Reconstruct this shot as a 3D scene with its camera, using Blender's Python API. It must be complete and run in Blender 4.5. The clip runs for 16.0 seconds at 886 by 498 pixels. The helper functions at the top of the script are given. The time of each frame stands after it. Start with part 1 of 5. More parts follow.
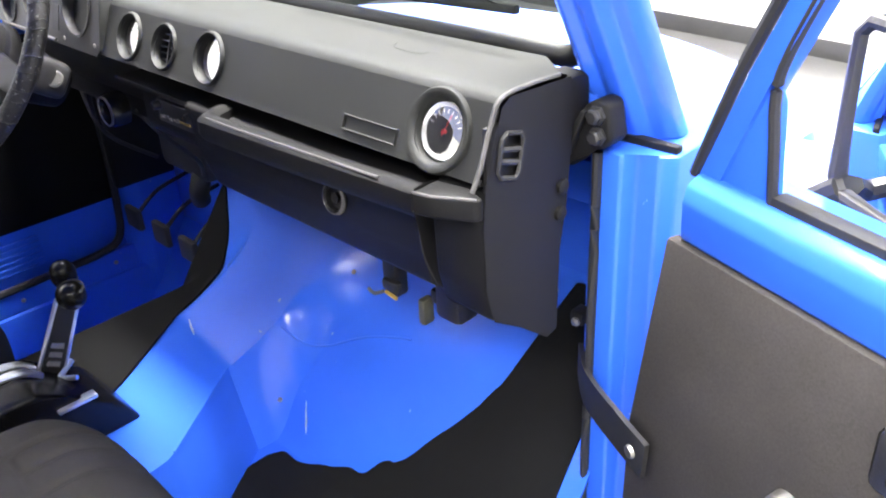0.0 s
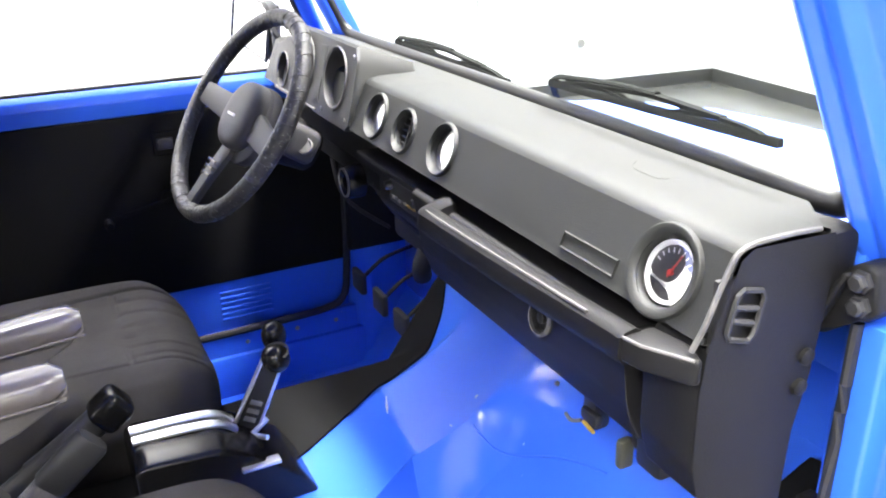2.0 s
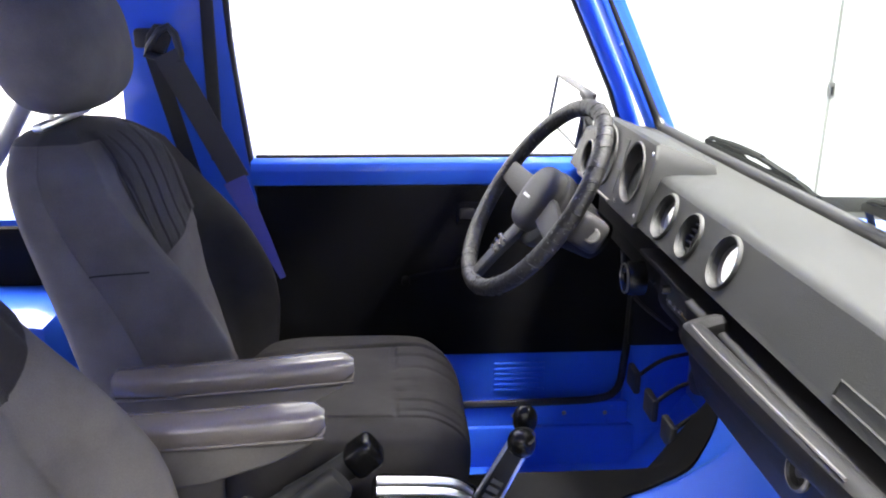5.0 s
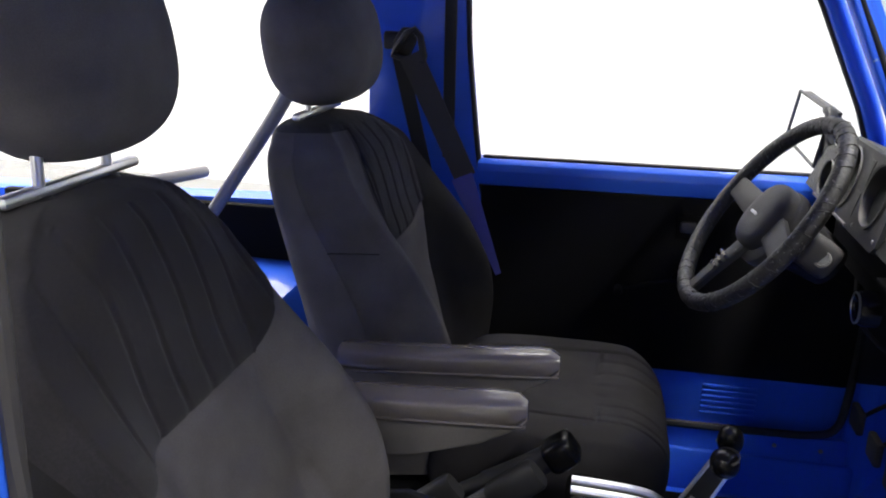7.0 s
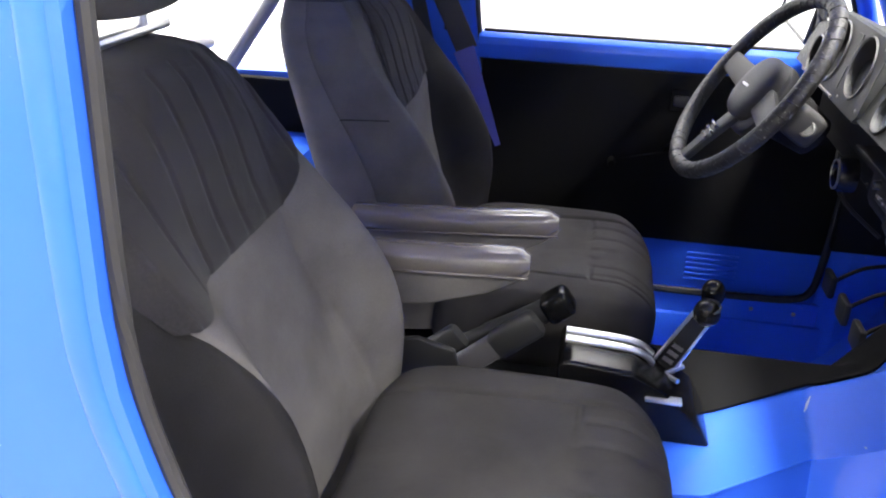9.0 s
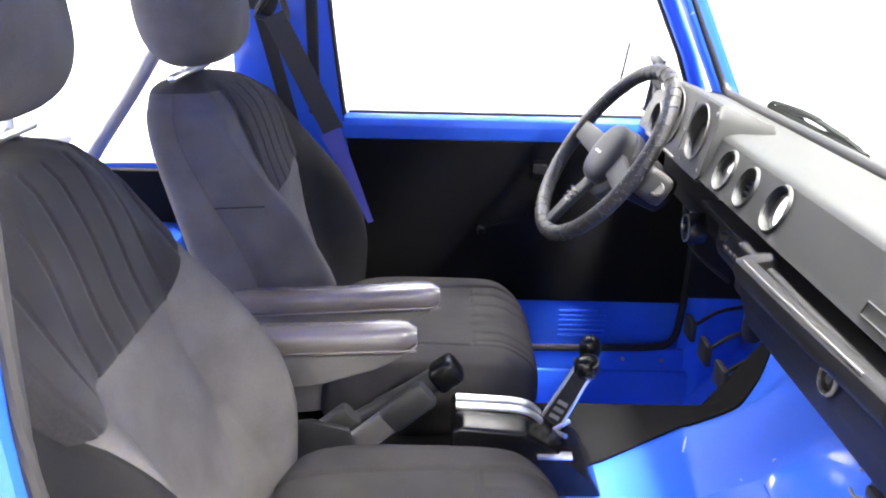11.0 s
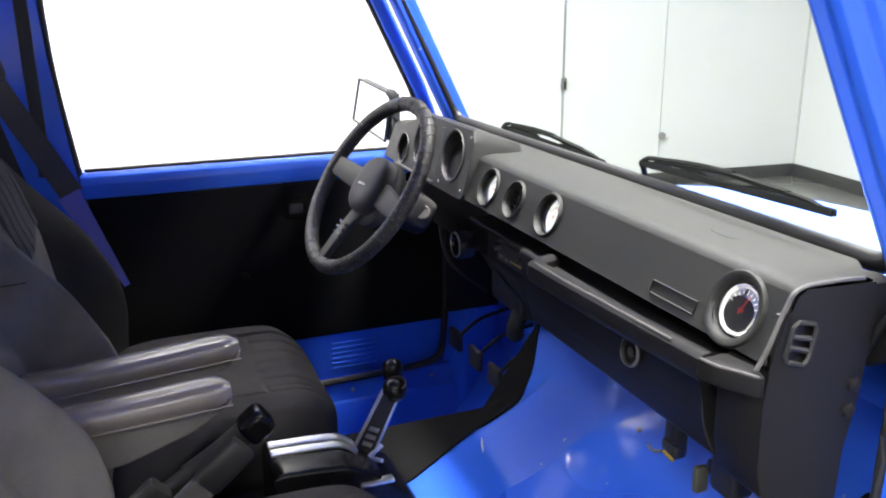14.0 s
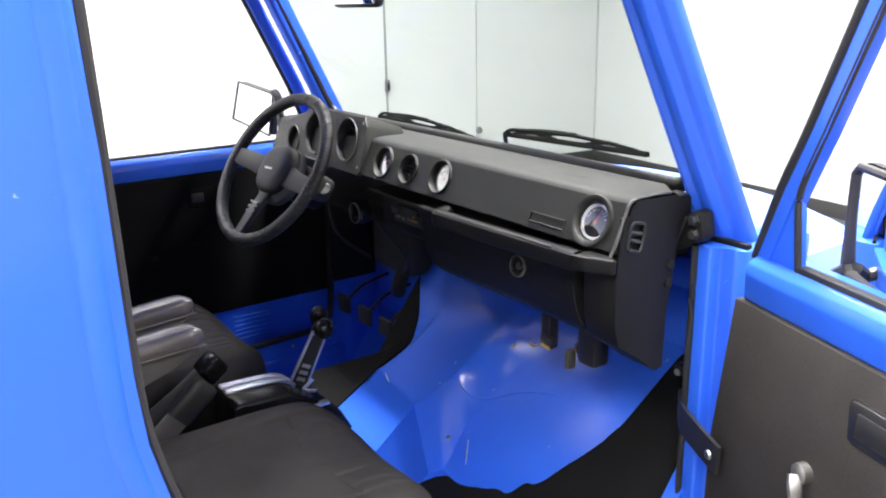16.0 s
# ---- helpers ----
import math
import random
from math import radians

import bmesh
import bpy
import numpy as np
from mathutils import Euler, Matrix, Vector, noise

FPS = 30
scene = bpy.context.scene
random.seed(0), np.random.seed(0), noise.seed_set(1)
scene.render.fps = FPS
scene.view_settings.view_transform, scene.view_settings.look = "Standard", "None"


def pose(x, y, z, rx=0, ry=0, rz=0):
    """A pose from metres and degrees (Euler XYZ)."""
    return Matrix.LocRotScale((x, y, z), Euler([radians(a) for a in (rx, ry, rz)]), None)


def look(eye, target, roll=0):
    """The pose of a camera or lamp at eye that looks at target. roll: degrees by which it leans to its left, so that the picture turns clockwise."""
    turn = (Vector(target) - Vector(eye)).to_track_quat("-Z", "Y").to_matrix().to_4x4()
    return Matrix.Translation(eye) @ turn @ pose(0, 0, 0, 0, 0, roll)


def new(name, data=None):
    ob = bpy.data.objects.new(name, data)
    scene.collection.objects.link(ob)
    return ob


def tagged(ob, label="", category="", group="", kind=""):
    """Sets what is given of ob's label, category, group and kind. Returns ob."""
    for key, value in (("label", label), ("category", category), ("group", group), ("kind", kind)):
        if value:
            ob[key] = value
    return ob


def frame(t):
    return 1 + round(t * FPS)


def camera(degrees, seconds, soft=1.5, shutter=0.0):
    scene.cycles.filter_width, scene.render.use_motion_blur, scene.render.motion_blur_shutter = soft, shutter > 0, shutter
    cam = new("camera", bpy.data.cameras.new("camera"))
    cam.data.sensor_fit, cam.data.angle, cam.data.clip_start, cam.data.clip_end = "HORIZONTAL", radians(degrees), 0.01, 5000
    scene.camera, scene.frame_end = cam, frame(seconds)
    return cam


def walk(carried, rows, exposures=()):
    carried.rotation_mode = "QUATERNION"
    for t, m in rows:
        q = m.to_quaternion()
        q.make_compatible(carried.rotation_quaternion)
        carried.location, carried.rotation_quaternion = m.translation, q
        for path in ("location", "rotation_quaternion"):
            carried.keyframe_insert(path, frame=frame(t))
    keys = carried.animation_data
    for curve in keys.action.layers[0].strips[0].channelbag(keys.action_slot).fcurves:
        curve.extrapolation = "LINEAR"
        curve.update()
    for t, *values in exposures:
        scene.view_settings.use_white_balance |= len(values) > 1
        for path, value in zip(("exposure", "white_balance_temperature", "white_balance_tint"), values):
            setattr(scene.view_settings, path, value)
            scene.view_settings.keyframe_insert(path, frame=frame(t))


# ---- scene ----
cam = camera(56.0, 16.0, 2.0)
PATH = [
    (0, (1.092, -0.502, 1.371), (-0.18, 0.711, 0.418), -3.3),
    (0.5, (1.075, -0.485, 1.375), (-0.319, 0.634, 0.477), -2.7),
    (1, (1.06, -0.463, 1.378), (-0.436, 0.561, 0.531), -2.2),
    (1.5, (1.045, -0.442, 1.381), (-0.531, 0.486, 0.573), -1.8),
    (2, (1.036, -0.429, 1.383), (-0.616, 0.39, 0.607), -1.2),
    (2.5, (1.027, -0.42, 1.385), (-0.692, 0.268, 0.63), -0.7),
    (3, (1.021, -0.411, 1.388), (-0.757, 0.146, 0.661), -0.3),
    (3.2, (1.025, -0.406, 1.388), (-0.775, 0.099, 0.68), -0.5),
    (5.3, (1.037, -0.362, 1.399), (-0.878, -0.316, 0.823), 0.6),
    (5.5, (1.045, -0.357, 1.392), (-0.875, -0.375, 0.834), 0.6),
    (6, (1.05, -0.365, 1.396), (-0.868, -0.509, 0.847), 0.8),
    (6.5, (1.059, -0.372, 1.396), (-0.844, -0.642, 0.843), 1.1),
    (7, (1.072, -0.376, 1.395), (-0.803, -0.748, 0.808), 1.3),
    (7.5, (1.09, -0.383, 1.392), (-0.745, -0.795, 0.712), 1.6),
    (8, (1.122, -0.382, 1.384), (-0.677, -0.778, 0.606), 2.0),
    (8.2, (1.133, -0.382, 1.384), (-0.646, -0.772, 0.557), 2.1),
    (10.3, (1.197, -0.42, 1.401), (-0.656, -0.532, 0.658), 1.7),
    (10.5, (1.199, -0.419, 1.401), (-0.664, -0.496, 0.679), 1.5),
    (11, (1.193, -0.416, 1.406), (-0.691, -0.421, 0.733), 1.2),
    (11.5, (1.195, -0.428, 1.409), (-0.702, -0.359, 0.779), 0.9),
    (12, (1.191, -0.454, 1.409), (-0.71, -0.308, 0.803), 0.6),
    (12.5, (1.185, -0.483, 1.407), (-0.706, -0.224, 0.808), 0.4),
    (13, (1.185, -0.515, 1.406), (-0.677, -0.086, 0.815), 0.1),
    (13.5, (1.19, -0.538, 1.405), (-0.632, 0.044, 0.82), -0.3),
    (14, (1.2, -0.561, 1.407), (-0.585, 0.13, 0.827), -0.5),
    (14.5, (1.233, -0.626, 1.409), (-0.511, 0.168, 0.836), -0.7),
    (15, (1.284, -0.704, 1.412), (-0.395, 0.212, 0.828), -0.9),
    (15.5, (1.354, -0.788, 1.418), (-0.278, 0.208, 0.83), -1.1),
    (16, (1.442, -0.866, 1.421), (-0.143, 0.212, 0.848), -1.2),
]
EXPOSURES = [(0, 0.17), (0.5, 0.47), (2.5, 0.62), (3, 0.62), (5.5, -0.11), (7, -1.11), (8, -0.66), (10.5, 0.76), (11, 0.84), (12, 0.40), (13, -0.06), (14.5, -0.53), (16, -0.64)]
walk(cam, [(t, look(eye, target, roll)) for t, eye, target, roll in PATH], EXPOSURES)

# ---- world and light ----
world = bpy.data.worlds.new("world")
world.use_nodes = True
world.node_tree.nodes["Background"].inputs[0].default_value = (0.9, 0.95, 1.0, 1)
world.node_tree.nodes["Background"].inputs[1].default_value = 0.05
scene.world = world
scene.view_settings.exposure = 0.0
ROOM = -5.5
CORNER = (-3.95, 4.47)


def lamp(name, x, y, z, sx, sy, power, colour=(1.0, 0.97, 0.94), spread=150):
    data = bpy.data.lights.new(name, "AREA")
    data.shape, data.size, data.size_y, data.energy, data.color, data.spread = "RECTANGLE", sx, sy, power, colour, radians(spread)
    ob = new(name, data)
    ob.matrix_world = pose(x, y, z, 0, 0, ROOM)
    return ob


# unseen lamps, added and powered to suit the light on the car
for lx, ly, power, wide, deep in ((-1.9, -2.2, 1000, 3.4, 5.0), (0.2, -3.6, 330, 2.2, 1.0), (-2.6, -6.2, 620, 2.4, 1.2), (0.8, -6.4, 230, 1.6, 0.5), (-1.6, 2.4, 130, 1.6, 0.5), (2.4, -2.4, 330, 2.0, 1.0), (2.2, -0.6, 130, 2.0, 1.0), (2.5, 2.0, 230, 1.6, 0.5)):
    lamp("unseen_lamp", lx, ly, 3.55, wide, deep, power)
# unseen spot, its place read off the brightly lit tunnel top
lamp("unseen_spotlight", 0.0, 0.45, 3.55, 2.2, 0.5, 360, spread=110)
# unseen narrow spot, added to brighten the hood and spare the dash
lamp("unseen_spotlight", 0.0, 1.65, 3.55, 1.6, 0.5, 950, spread=60)


# ---- materials ----
def material(name, colour, rough=0.5, metal=0.0, coat=0.0, grain=0.0, grain_size=200.0, bump=0.0, bump_size=300.0,
             stain=0.0, stain_size=4.0, sheen=0.0, spec=0.5):
    m = bpy.data.materials.new(name)
    m.use_nodes = True
    nt = m.node_tree
    b = nt.nodes["Principled BSDF"]
    b.inputs["Base Color"].default_value = (*colour, 1)
    b.inputs["Roughness"].default_value = rough
    b.inputs["Metallic"].default_value = metal
    b.inputs["Coat Weight"].default_value = coat
    b.inputs["Coat Roughness"].default_value = 0.14
    b.inputs["Sheen Weight"].default_value = sheen
    b.inputs["Specular IOR Level"].default_value = spec
    co = nt.nodes.new("ShaderNodeTexCoord")
    if grain or stain:
        n1 = nt.nodes.new("ShaderNodeTexNoise")
        n1.inputs["Scale"].default_value = grain_size
        n1.inputs["Detail"].default_value = 3
        n2 = nt.nodes.new("ShaderNodeTexNoise")
        n2.inputs["Scale"].default_value = stain_size
        n2.inputs["Detail"].default_value = 4
        nt.links.new(co.outputs["Object"], n1.inputs["Vector"])
        nt.links.new(co.outputs["Object"], n2.inputs["Vector"])
        mix = nt.nodes.new("ShaderNodeMix")
        mix.data_type = "RGBA"
        mix.inputs["A"].default_value = (*[c * (1 - grain) for c in colour], 1)
        mix.inputs["B"].default_value = (*[min(1, c * (1 + grain)) for c in colour], 1)
        nt.links.new(n1.outputs["Fac"], mix.inputs["Factor"])
        mul = nt.nodes.new("ShaderNodeMix")
        mul.data_type, mul.blend_type = "RGBA", "MULTIPLY"
        mul.inputs["Factor"].default_value = 1.0
        ramp = nt.nodes.new("ShaderNodeMapRange")
        ramp.inputs["From Min"].default_value, ramp.inputs["From Max"].default_value = 0.3, 0.7
        ramp.inputs["To Min"].default_value, ramp.inputs["To Max"].default_value = 1 - stain, 1.0
        nt.links.new(n2.outputs["Fac"], ramp.inputs["Value"])
        nt.links.new(mix.outputs["Result"], mul.inputs["A"])
        nt.links.new(ramp.outputs["Result"], mul.inputs["B"])
        nt.links.new(mul.outputs["Result"], b.inputs["Base Color"])
        rr = nt.nodes.new("ShaderNodeMapRange")
        rr.inputs["To Min"].default_value, rr.inputs["To Max"].default_value = rough - 0.5 * stain * rough, min(1, rough + 0.5 * stain * rough)
        nt.links.new(n2.outputs["Fac"], rr.inputs["Value"])
        nt.links.new(rr.outputs["Result"], b.inputs["Roughness"])
    if bump:
        n3 = nt.nodes.new("ShaderNodeTexNoise")
        n3.inputs["Scale"].default_value = bump_size
        n3.inputs["Detail"].default_value = 2
        nt.links.new(co.outputs["Object"], n3.inputs["Vector"])
        bp = nt.nodes.new("ShaderNodeBump")
        bp.inputs["Strength"].default_value = bump
        bp.inputs["Distance"].default_value = 0.002
        nt.links.new(n3.outputs["Fac"], bp.inputs["Height"])
        nt.links.new(bp.outputs["Normal"], b.inputs["Normal"])
    return m


def glass(name, tint, gloss=0.04):
    m = bpy.data.materials.new(name)
    m.use_nodes = True
    nt = m.node_tree
    nt.nodes.remove(nt.nodes["Principled BSDF"])
    tr, gl, mx, lw, pw, ma = (nt.nodes.new("ShaderNode" + k) for k in ("BsdfTransparent", "BsdfGlossy", "MixShader", "LayerWeight", "Math", "Math"))
    tr.inputs["Color"].default_value = (*tint, 1)
    gl.inputs["Roughness"].default_value = 0.01
    lw.inputs["Blend"].default_value = 0.5
    pw.operation, ma.operation = "POWER", "MULTIPLY_ADD"
    pw.inputs[1].default_value = 5.0
    ma.inputs[1].default_value, ma.inputs[2].default_value = 0.7, gloss
    nt.links.new(lw.outputs["Facing"], pw.inputs[0])
    nt.links.new(pw.outputs[0], ma.inputs[0])
    nt.links.new(ma.outputs[0], mx.inputs["Fac"])
    nt.links.new(tr.outputs[0], mx.inputs[1])
    nt.links.new(gl.outputs[0], mx.inputs[2])
    nt.links.new(mx.outputs[0], nt.nodes["Material Output"].inputs["Surface"])
    return m


BLUE = material("blue_paint", (0.026, 0.118, 0.67), 0.38, coat=0.6, grain=0.03, grain_size=60, stain=0.06, stain_size=7, bump=0.03, bump_size=40, spec=0.25)


def chipped(m, chip, scale=42.0, level=0.735):
    """Sparse small paint chips over a material's colour."""
    nt = m.node_tree
    b = nt.nodes["Principled BSDF"]
    src = b.inputs["Base Color"].links[0].from_socket
    co, no, mr, mx = (nt.nodes.new("ShaderNode" + k) for k in ("TexCoord", "TexNoise", "MapRange", "Mix"))
    no.inputs["Scale"].default_value, no.inputs["Detail"].default_value = scale, 5
    mr.inputs["From Min"].default_value, mr.inputs["From Max"].default_value = level, level + 0.02
    mx.data_type = "RGBA"
    mx.inputs["B"].default_value = (*chip, 1)
    nt.links.new(co.outputs["Object"], no.inputs["Vector"])
    nt.links.new(no.outputs["Fac"], mr.inputs["Value"])
    nt.links.new(mr.outputs["Result"], mx.inputs["Factor"])
    nt.links.new(src, mx.inputs["A"])
    nt.links.new(mx.outputs["Result"], b.inputs["Base Color"])


chipped(BLUE, (0.25, 0.32, 0.5))
PALEMARK = material("pale_mark_paint", (0.42, 0.46, 0.62), 0.5, grain=0.4, grain_size=90, stain=0.3, stain_size=40)
# body blue lightened to carry the white wall's reflection on hood and wings
GLAREBLUE = material("glare_pale_blue_paint", (0.055, 0.118, 0.58), 0.34, coat=0.8, grain=0.04, grain_size=60, stain=0.12, stain_size=5, bump=0.03, bump_size=40, spec=0.3)
DASH = material("dash_vinyl", (0.0160, 0.0167, 0.0159), 0.5, spec=0.24, grain=0.15, grain_size=500, stain=0.28, stain_size=5, bump=0.35, bump_size=900)
PLASTIC = material("black_plastic", (0.016, 0.016, 0.017), 0.45, grain=0.15, grain_size=300, stain=0.15, stain_size=12, bump=0.15, bump_size=700)
LID = material("glovebox_plastic", (0.0078, 0.0077, 0.0079), 0.5, spec=0.18, grain=0.12, grain_size=400, stain=0.15, stain_size=10, bump=0.25, bump_size=800)
WORN = material("worn_edge_plastic", (0.085, 0.082, 0.08), 0.55, grain=0.3, grain_size=120, stain=0.4, stain_size=30, bump=0.2)
RUBBER = material("black_rubber", (0.012, 0.012, 0.012), 0.6, grain=0.2, grain_size=200, stain=0.1, bump=0.1)
GLOSSRUBBER = material("glossy_seal_rubber", (0.006, 0.006, 0.006), 0.45, grain=0.1, grain_size=200, stain=0.1)
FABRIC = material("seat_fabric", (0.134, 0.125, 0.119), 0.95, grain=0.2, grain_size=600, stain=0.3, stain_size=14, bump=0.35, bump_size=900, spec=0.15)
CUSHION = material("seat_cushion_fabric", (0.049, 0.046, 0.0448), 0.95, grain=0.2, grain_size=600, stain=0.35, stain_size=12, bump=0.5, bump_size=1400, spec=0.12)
GLOSSBLACK = material("gloss_black_console", (0.006, 0.006, 0.0065), 0.26, spec=0.22, grain=0.15, grain_size=200, stain=0.2, stain_size=15)
DARKBOLSTER = material("dark_bolster_fabric", (0.024, 0.0228, 0.0228), 0.95, grain=0.25, grain_size=600, stain=0.35, stain_size=12, bump=0.35, bump_size=900, spec=0.1)
VELOUR = material("seat_velour", (0.034, 0.0315, 0.0322), 0.95, grain=0.35, grain_size=330, stain=0.3, stain_size=18, bump=0.5, bump_size=1600, sheen=0.1, spec=0.1)
CARPET = material("black_carpet", (0.009, 0.009, 0.0095), 0.8, grain=0.5, grain_size=700, stain=0.3, stain_size=8, bump=1.0, bump_size=1200, spec=0.1)
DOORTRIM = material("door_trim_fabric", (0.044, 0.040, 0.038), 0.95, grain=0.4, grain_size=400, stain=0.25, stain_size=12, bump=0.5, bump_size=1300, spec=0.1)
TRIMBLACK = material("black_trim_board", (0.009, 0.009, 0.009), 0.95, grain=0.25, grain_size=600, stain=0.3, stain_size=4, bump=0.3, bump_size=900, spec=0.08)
LEATHER = material("grey_leather", (0.120, 0.106, 0.100), 0.24, coat=0.6, grain=0.12, grain_size=300, stain=0.12, stain_size=14, bump=0.1, bump_size=500)
WRAP = material("wheel_wrap_leather", (0.019, 0.018, 0.0175), 0.55, grain=0.6, grain_size=130, stain=0.5, stain_size=22, bump=1.0, bump_size=160)
chipped(WRAP, (0.11, 0.105, 0.10), 170.0, 0.64)
SPOKE = material("grey_spoke_plastic", (0.040, 0.039, 0.039), 0.55, spec=0.25, grain=0.1, grain_size=300, stain=0.1, stain_size=20, bump=0.2)
CHROME = material("chrome", (0.88, 0.88, 0.88), 0.34, metal=1.0, grain=0.04, grain_size=80, stain=0.1, stain_size=40)
STEEL = material("dull_steel", (0.32, 0.31, 0.3), 0.4, metal=0.9, grain=0.15, grain_size=150, stain=0.25, stain_size=40)
GREYPAINT = material("grey_bar_paint", (0.24, 0.232, 0.225), 0.42, grain=0.08, grain_size=200, stain=0.15, stain_size=10)
WEBBING = material("belt_webbing", (0.05, 0.046, 0.046), 0.8, grain=0.25, grain_size=600, stain=0.12, stain_size=12, bump=0.5, bump_size=900, sheen=0.2)
BLUEWEB = material("blue_belt_sleeve", (0.06, 0.066, 0.36), 0.5, grain=0.15, grain_size=400, stain=0.12, bump=0.2)
DIAL = material("dial_face", (0.02, 0.02, 0.022), 0.4, grain=0.05, grain_size=300, stain=0.05)
SILVERDIAL = material("silver_dial", (0.66, 0.64, 0.64), 0.35, grain=0.05, grain_size=300, stain=0.05)
GREYDIAL = material("grey_dial", (0.22, 0.21, 0.21), 0.4, grain=0.05, grain_size=300, stain=0.05)
WHITE = material("white_mark", (0.66, 0.65, 0.65), 0.5, grain=0.03, grain_size=300, stain=0.03)
TAB = material("olive_plastic", (0.055, 0.055, 0.04), 0.5, grain=0.15, grain_size=200, stain=0.15, stain_size=20)
RED = material("red_needle", (0.42, 0.03, 0.025), 0.45, grain=0.03, grain_size=300, stain=0.03)
YELLOW = material("brass_detail", (0.45, 0.3, 0.06), 0.4, metal=0.3, grain=0.1, grain_size=200, stain=0.1)
MIRROR = material("mirror_glass", (0.88, 0.9, 0.9), 0.02, metal=1.0)
WALLPAINT = material("white_wall_paint", (0.72, 0.725, 0.715), 0.7, grain=0.02, grain_size=40, stain=0.03, stain_size=1.2, bump=0.05, bump_size=120)
SEAM = material("wall_seam", (0.33, 0.33, 0.31), 0.7, grain=0.1, grain_size=60, stain=0.2, stain_size=3)
SEAMPALE = material("pale_wall_seam", (0.58, 0.585, 0.57), 0.7, grain=0.1, grain_size=60, stain=0.2, stain_size=3)
SKIRT = material("dark_skirting", (0.045, 0.045, 0.045), 0.6, grain=0.15, grain_size=60, stain=0.2, stain_size=3)
FLOOR = material("grey_floor_coating", (0.17, 0.168, 0.163), 0.24, grain=0.12, grain_size=60, stain=0.3, stain_size=0.9, bump=0.04, bump_size=50)
SCREEN = glass("windscreen_glass", (0.69, 0.755, 0.72), 0.03)
CLEARDIAL = glass("dial_glass", (0.95, 0.96, 0.96), 0.38)


# ---- mesh helpers ----
BASE = {}


def obj(name, bm, mat, smooth=True, angle=40):
    bmesh.ops.recalc_face_normals(bm, faces=bm.faces)
    me = bpy.data.meshes.new(name)
    for e in bm.edges:
        e.smooth = len(e.link_faces) != 2 or e.calc_face_angle(0) < radians(angle)
    for f in bm.faces:
        f.smooth = smooth
    bm.to_mesh(me)
    bm.free()
    me.materials.append(mat)
    return new(name, me)


def part(name, bm, mat, parent, label="", smooth=True, angle=40):
    ob = obj(name, bm, mat, smooth, angle)
    ob.parent = parent
    ob.matrix_parent_inverse = Matrix.Translation(-BASE.get(parent.name, Vector()))
    if label:
        ob["label"] = label
    return ob


def thing(name, label, category, group="", at=(0, 0, 0)):
    ob = new(name)
    ob.empty_display_size = 0.05
    ob.location = at
    BASE[ob.name] = Vector(at)
    return tagged(ob, label, category, group)


def structure(name, bm, mat, label, category, angle=40):
    return tagged(obj(name, bm, mat, True, angle), label, category, kind="structure")


def mesh():
    return bmesh.new()


def box(bm, x0, x1, y0, y1, z0, z1, bevel=0.0, m=None, seg=2):
    vs = bmesh.ops.create_cube(bm, size=1)["verts"]
    bmesh.ops.transform(bm, verts=vs, matrix=Matrix.LocRotScale(((x0 + x1) / 2, (y0 + y1) / 2, (z0 + z1) / 2), None, (x1 - x0, y1 - y0, z1 - z0)))
    if bevel:
        es = list({e for v in vs for e in v.link_edges})
        r = bmesh.ops.bevel(bm, geom=es, offset=bevel, segments=seg, affect="EDGES", profile=0.5)
        vs = list({v for f in r["faces"] for v in f.verts} | {v for v in vs if v.is_valid})
    if m is not None:
        bmesh.ops.transform(bm, verts=vs, matrix=m)
    return bm


def prism(bm, pts, lo, hi, frame3, bevel=0.0, seg=2):
    """A closed outline of (a, b) points, drawn from lo to hi. frame3(a, b, c) gives the place."""
    bot = [bm.verts.new(frame3(a, b, lo)) for a, b in pts]
    top = [bm.verts.new(frame3(a, b, hi)) for a, b in pts]
    n = len(pts)
    fs = [bm.faces.new(bot[::-1]), bm.faces.new(top)]
    for i in range(n):
        fs.append(bm.faces.new((bot[i], bot[(i + 1) % n], top[(i + 1) % n], top[i])))
    if bevel:
        es = list({e for f in fs for e in f.edges})
        bmesh.ops.bevel(bm, geom=es, offset=bevel, segments=seg, affect="EDGES", profile=0.5, clamp_overlap=True)
    return bm


def along_x(a, b, c):
    return (c, a, b)


def along_y(a, b, c):
    return (a, c, b)


def along_z(a, b, c):
    return (a, b, c)


def smooth_path(pts, steps=8, closed=False):
    pts = [Vector(p) for p in pts]
    n, out = len(pts), []
    for i in range(n if closed else n - 1):
        if closed:
            p0, p1, p2, p3 = pts[i - 1], pts[i], pts[(i + 1) % n], pts[(i + 2) % n]
        else:
            p0, p1, p2, p3 = pts[max(i - 1, 0)], pts[i], pts[i + 1], pts[min(i + 2, n - 1)]
        for k in range(steps):
            t = k / steps
            out.append(0.5 * (2 * p1 + (p2 - p0) * t + (2 * p0 - 5 * p1 + 4 * p2 - p3) * t * t + (3 * p1 - p0 - 3 * p2 + p3) * t ** 3))
    if not closed:
        out.append(pts[-1])
    return out


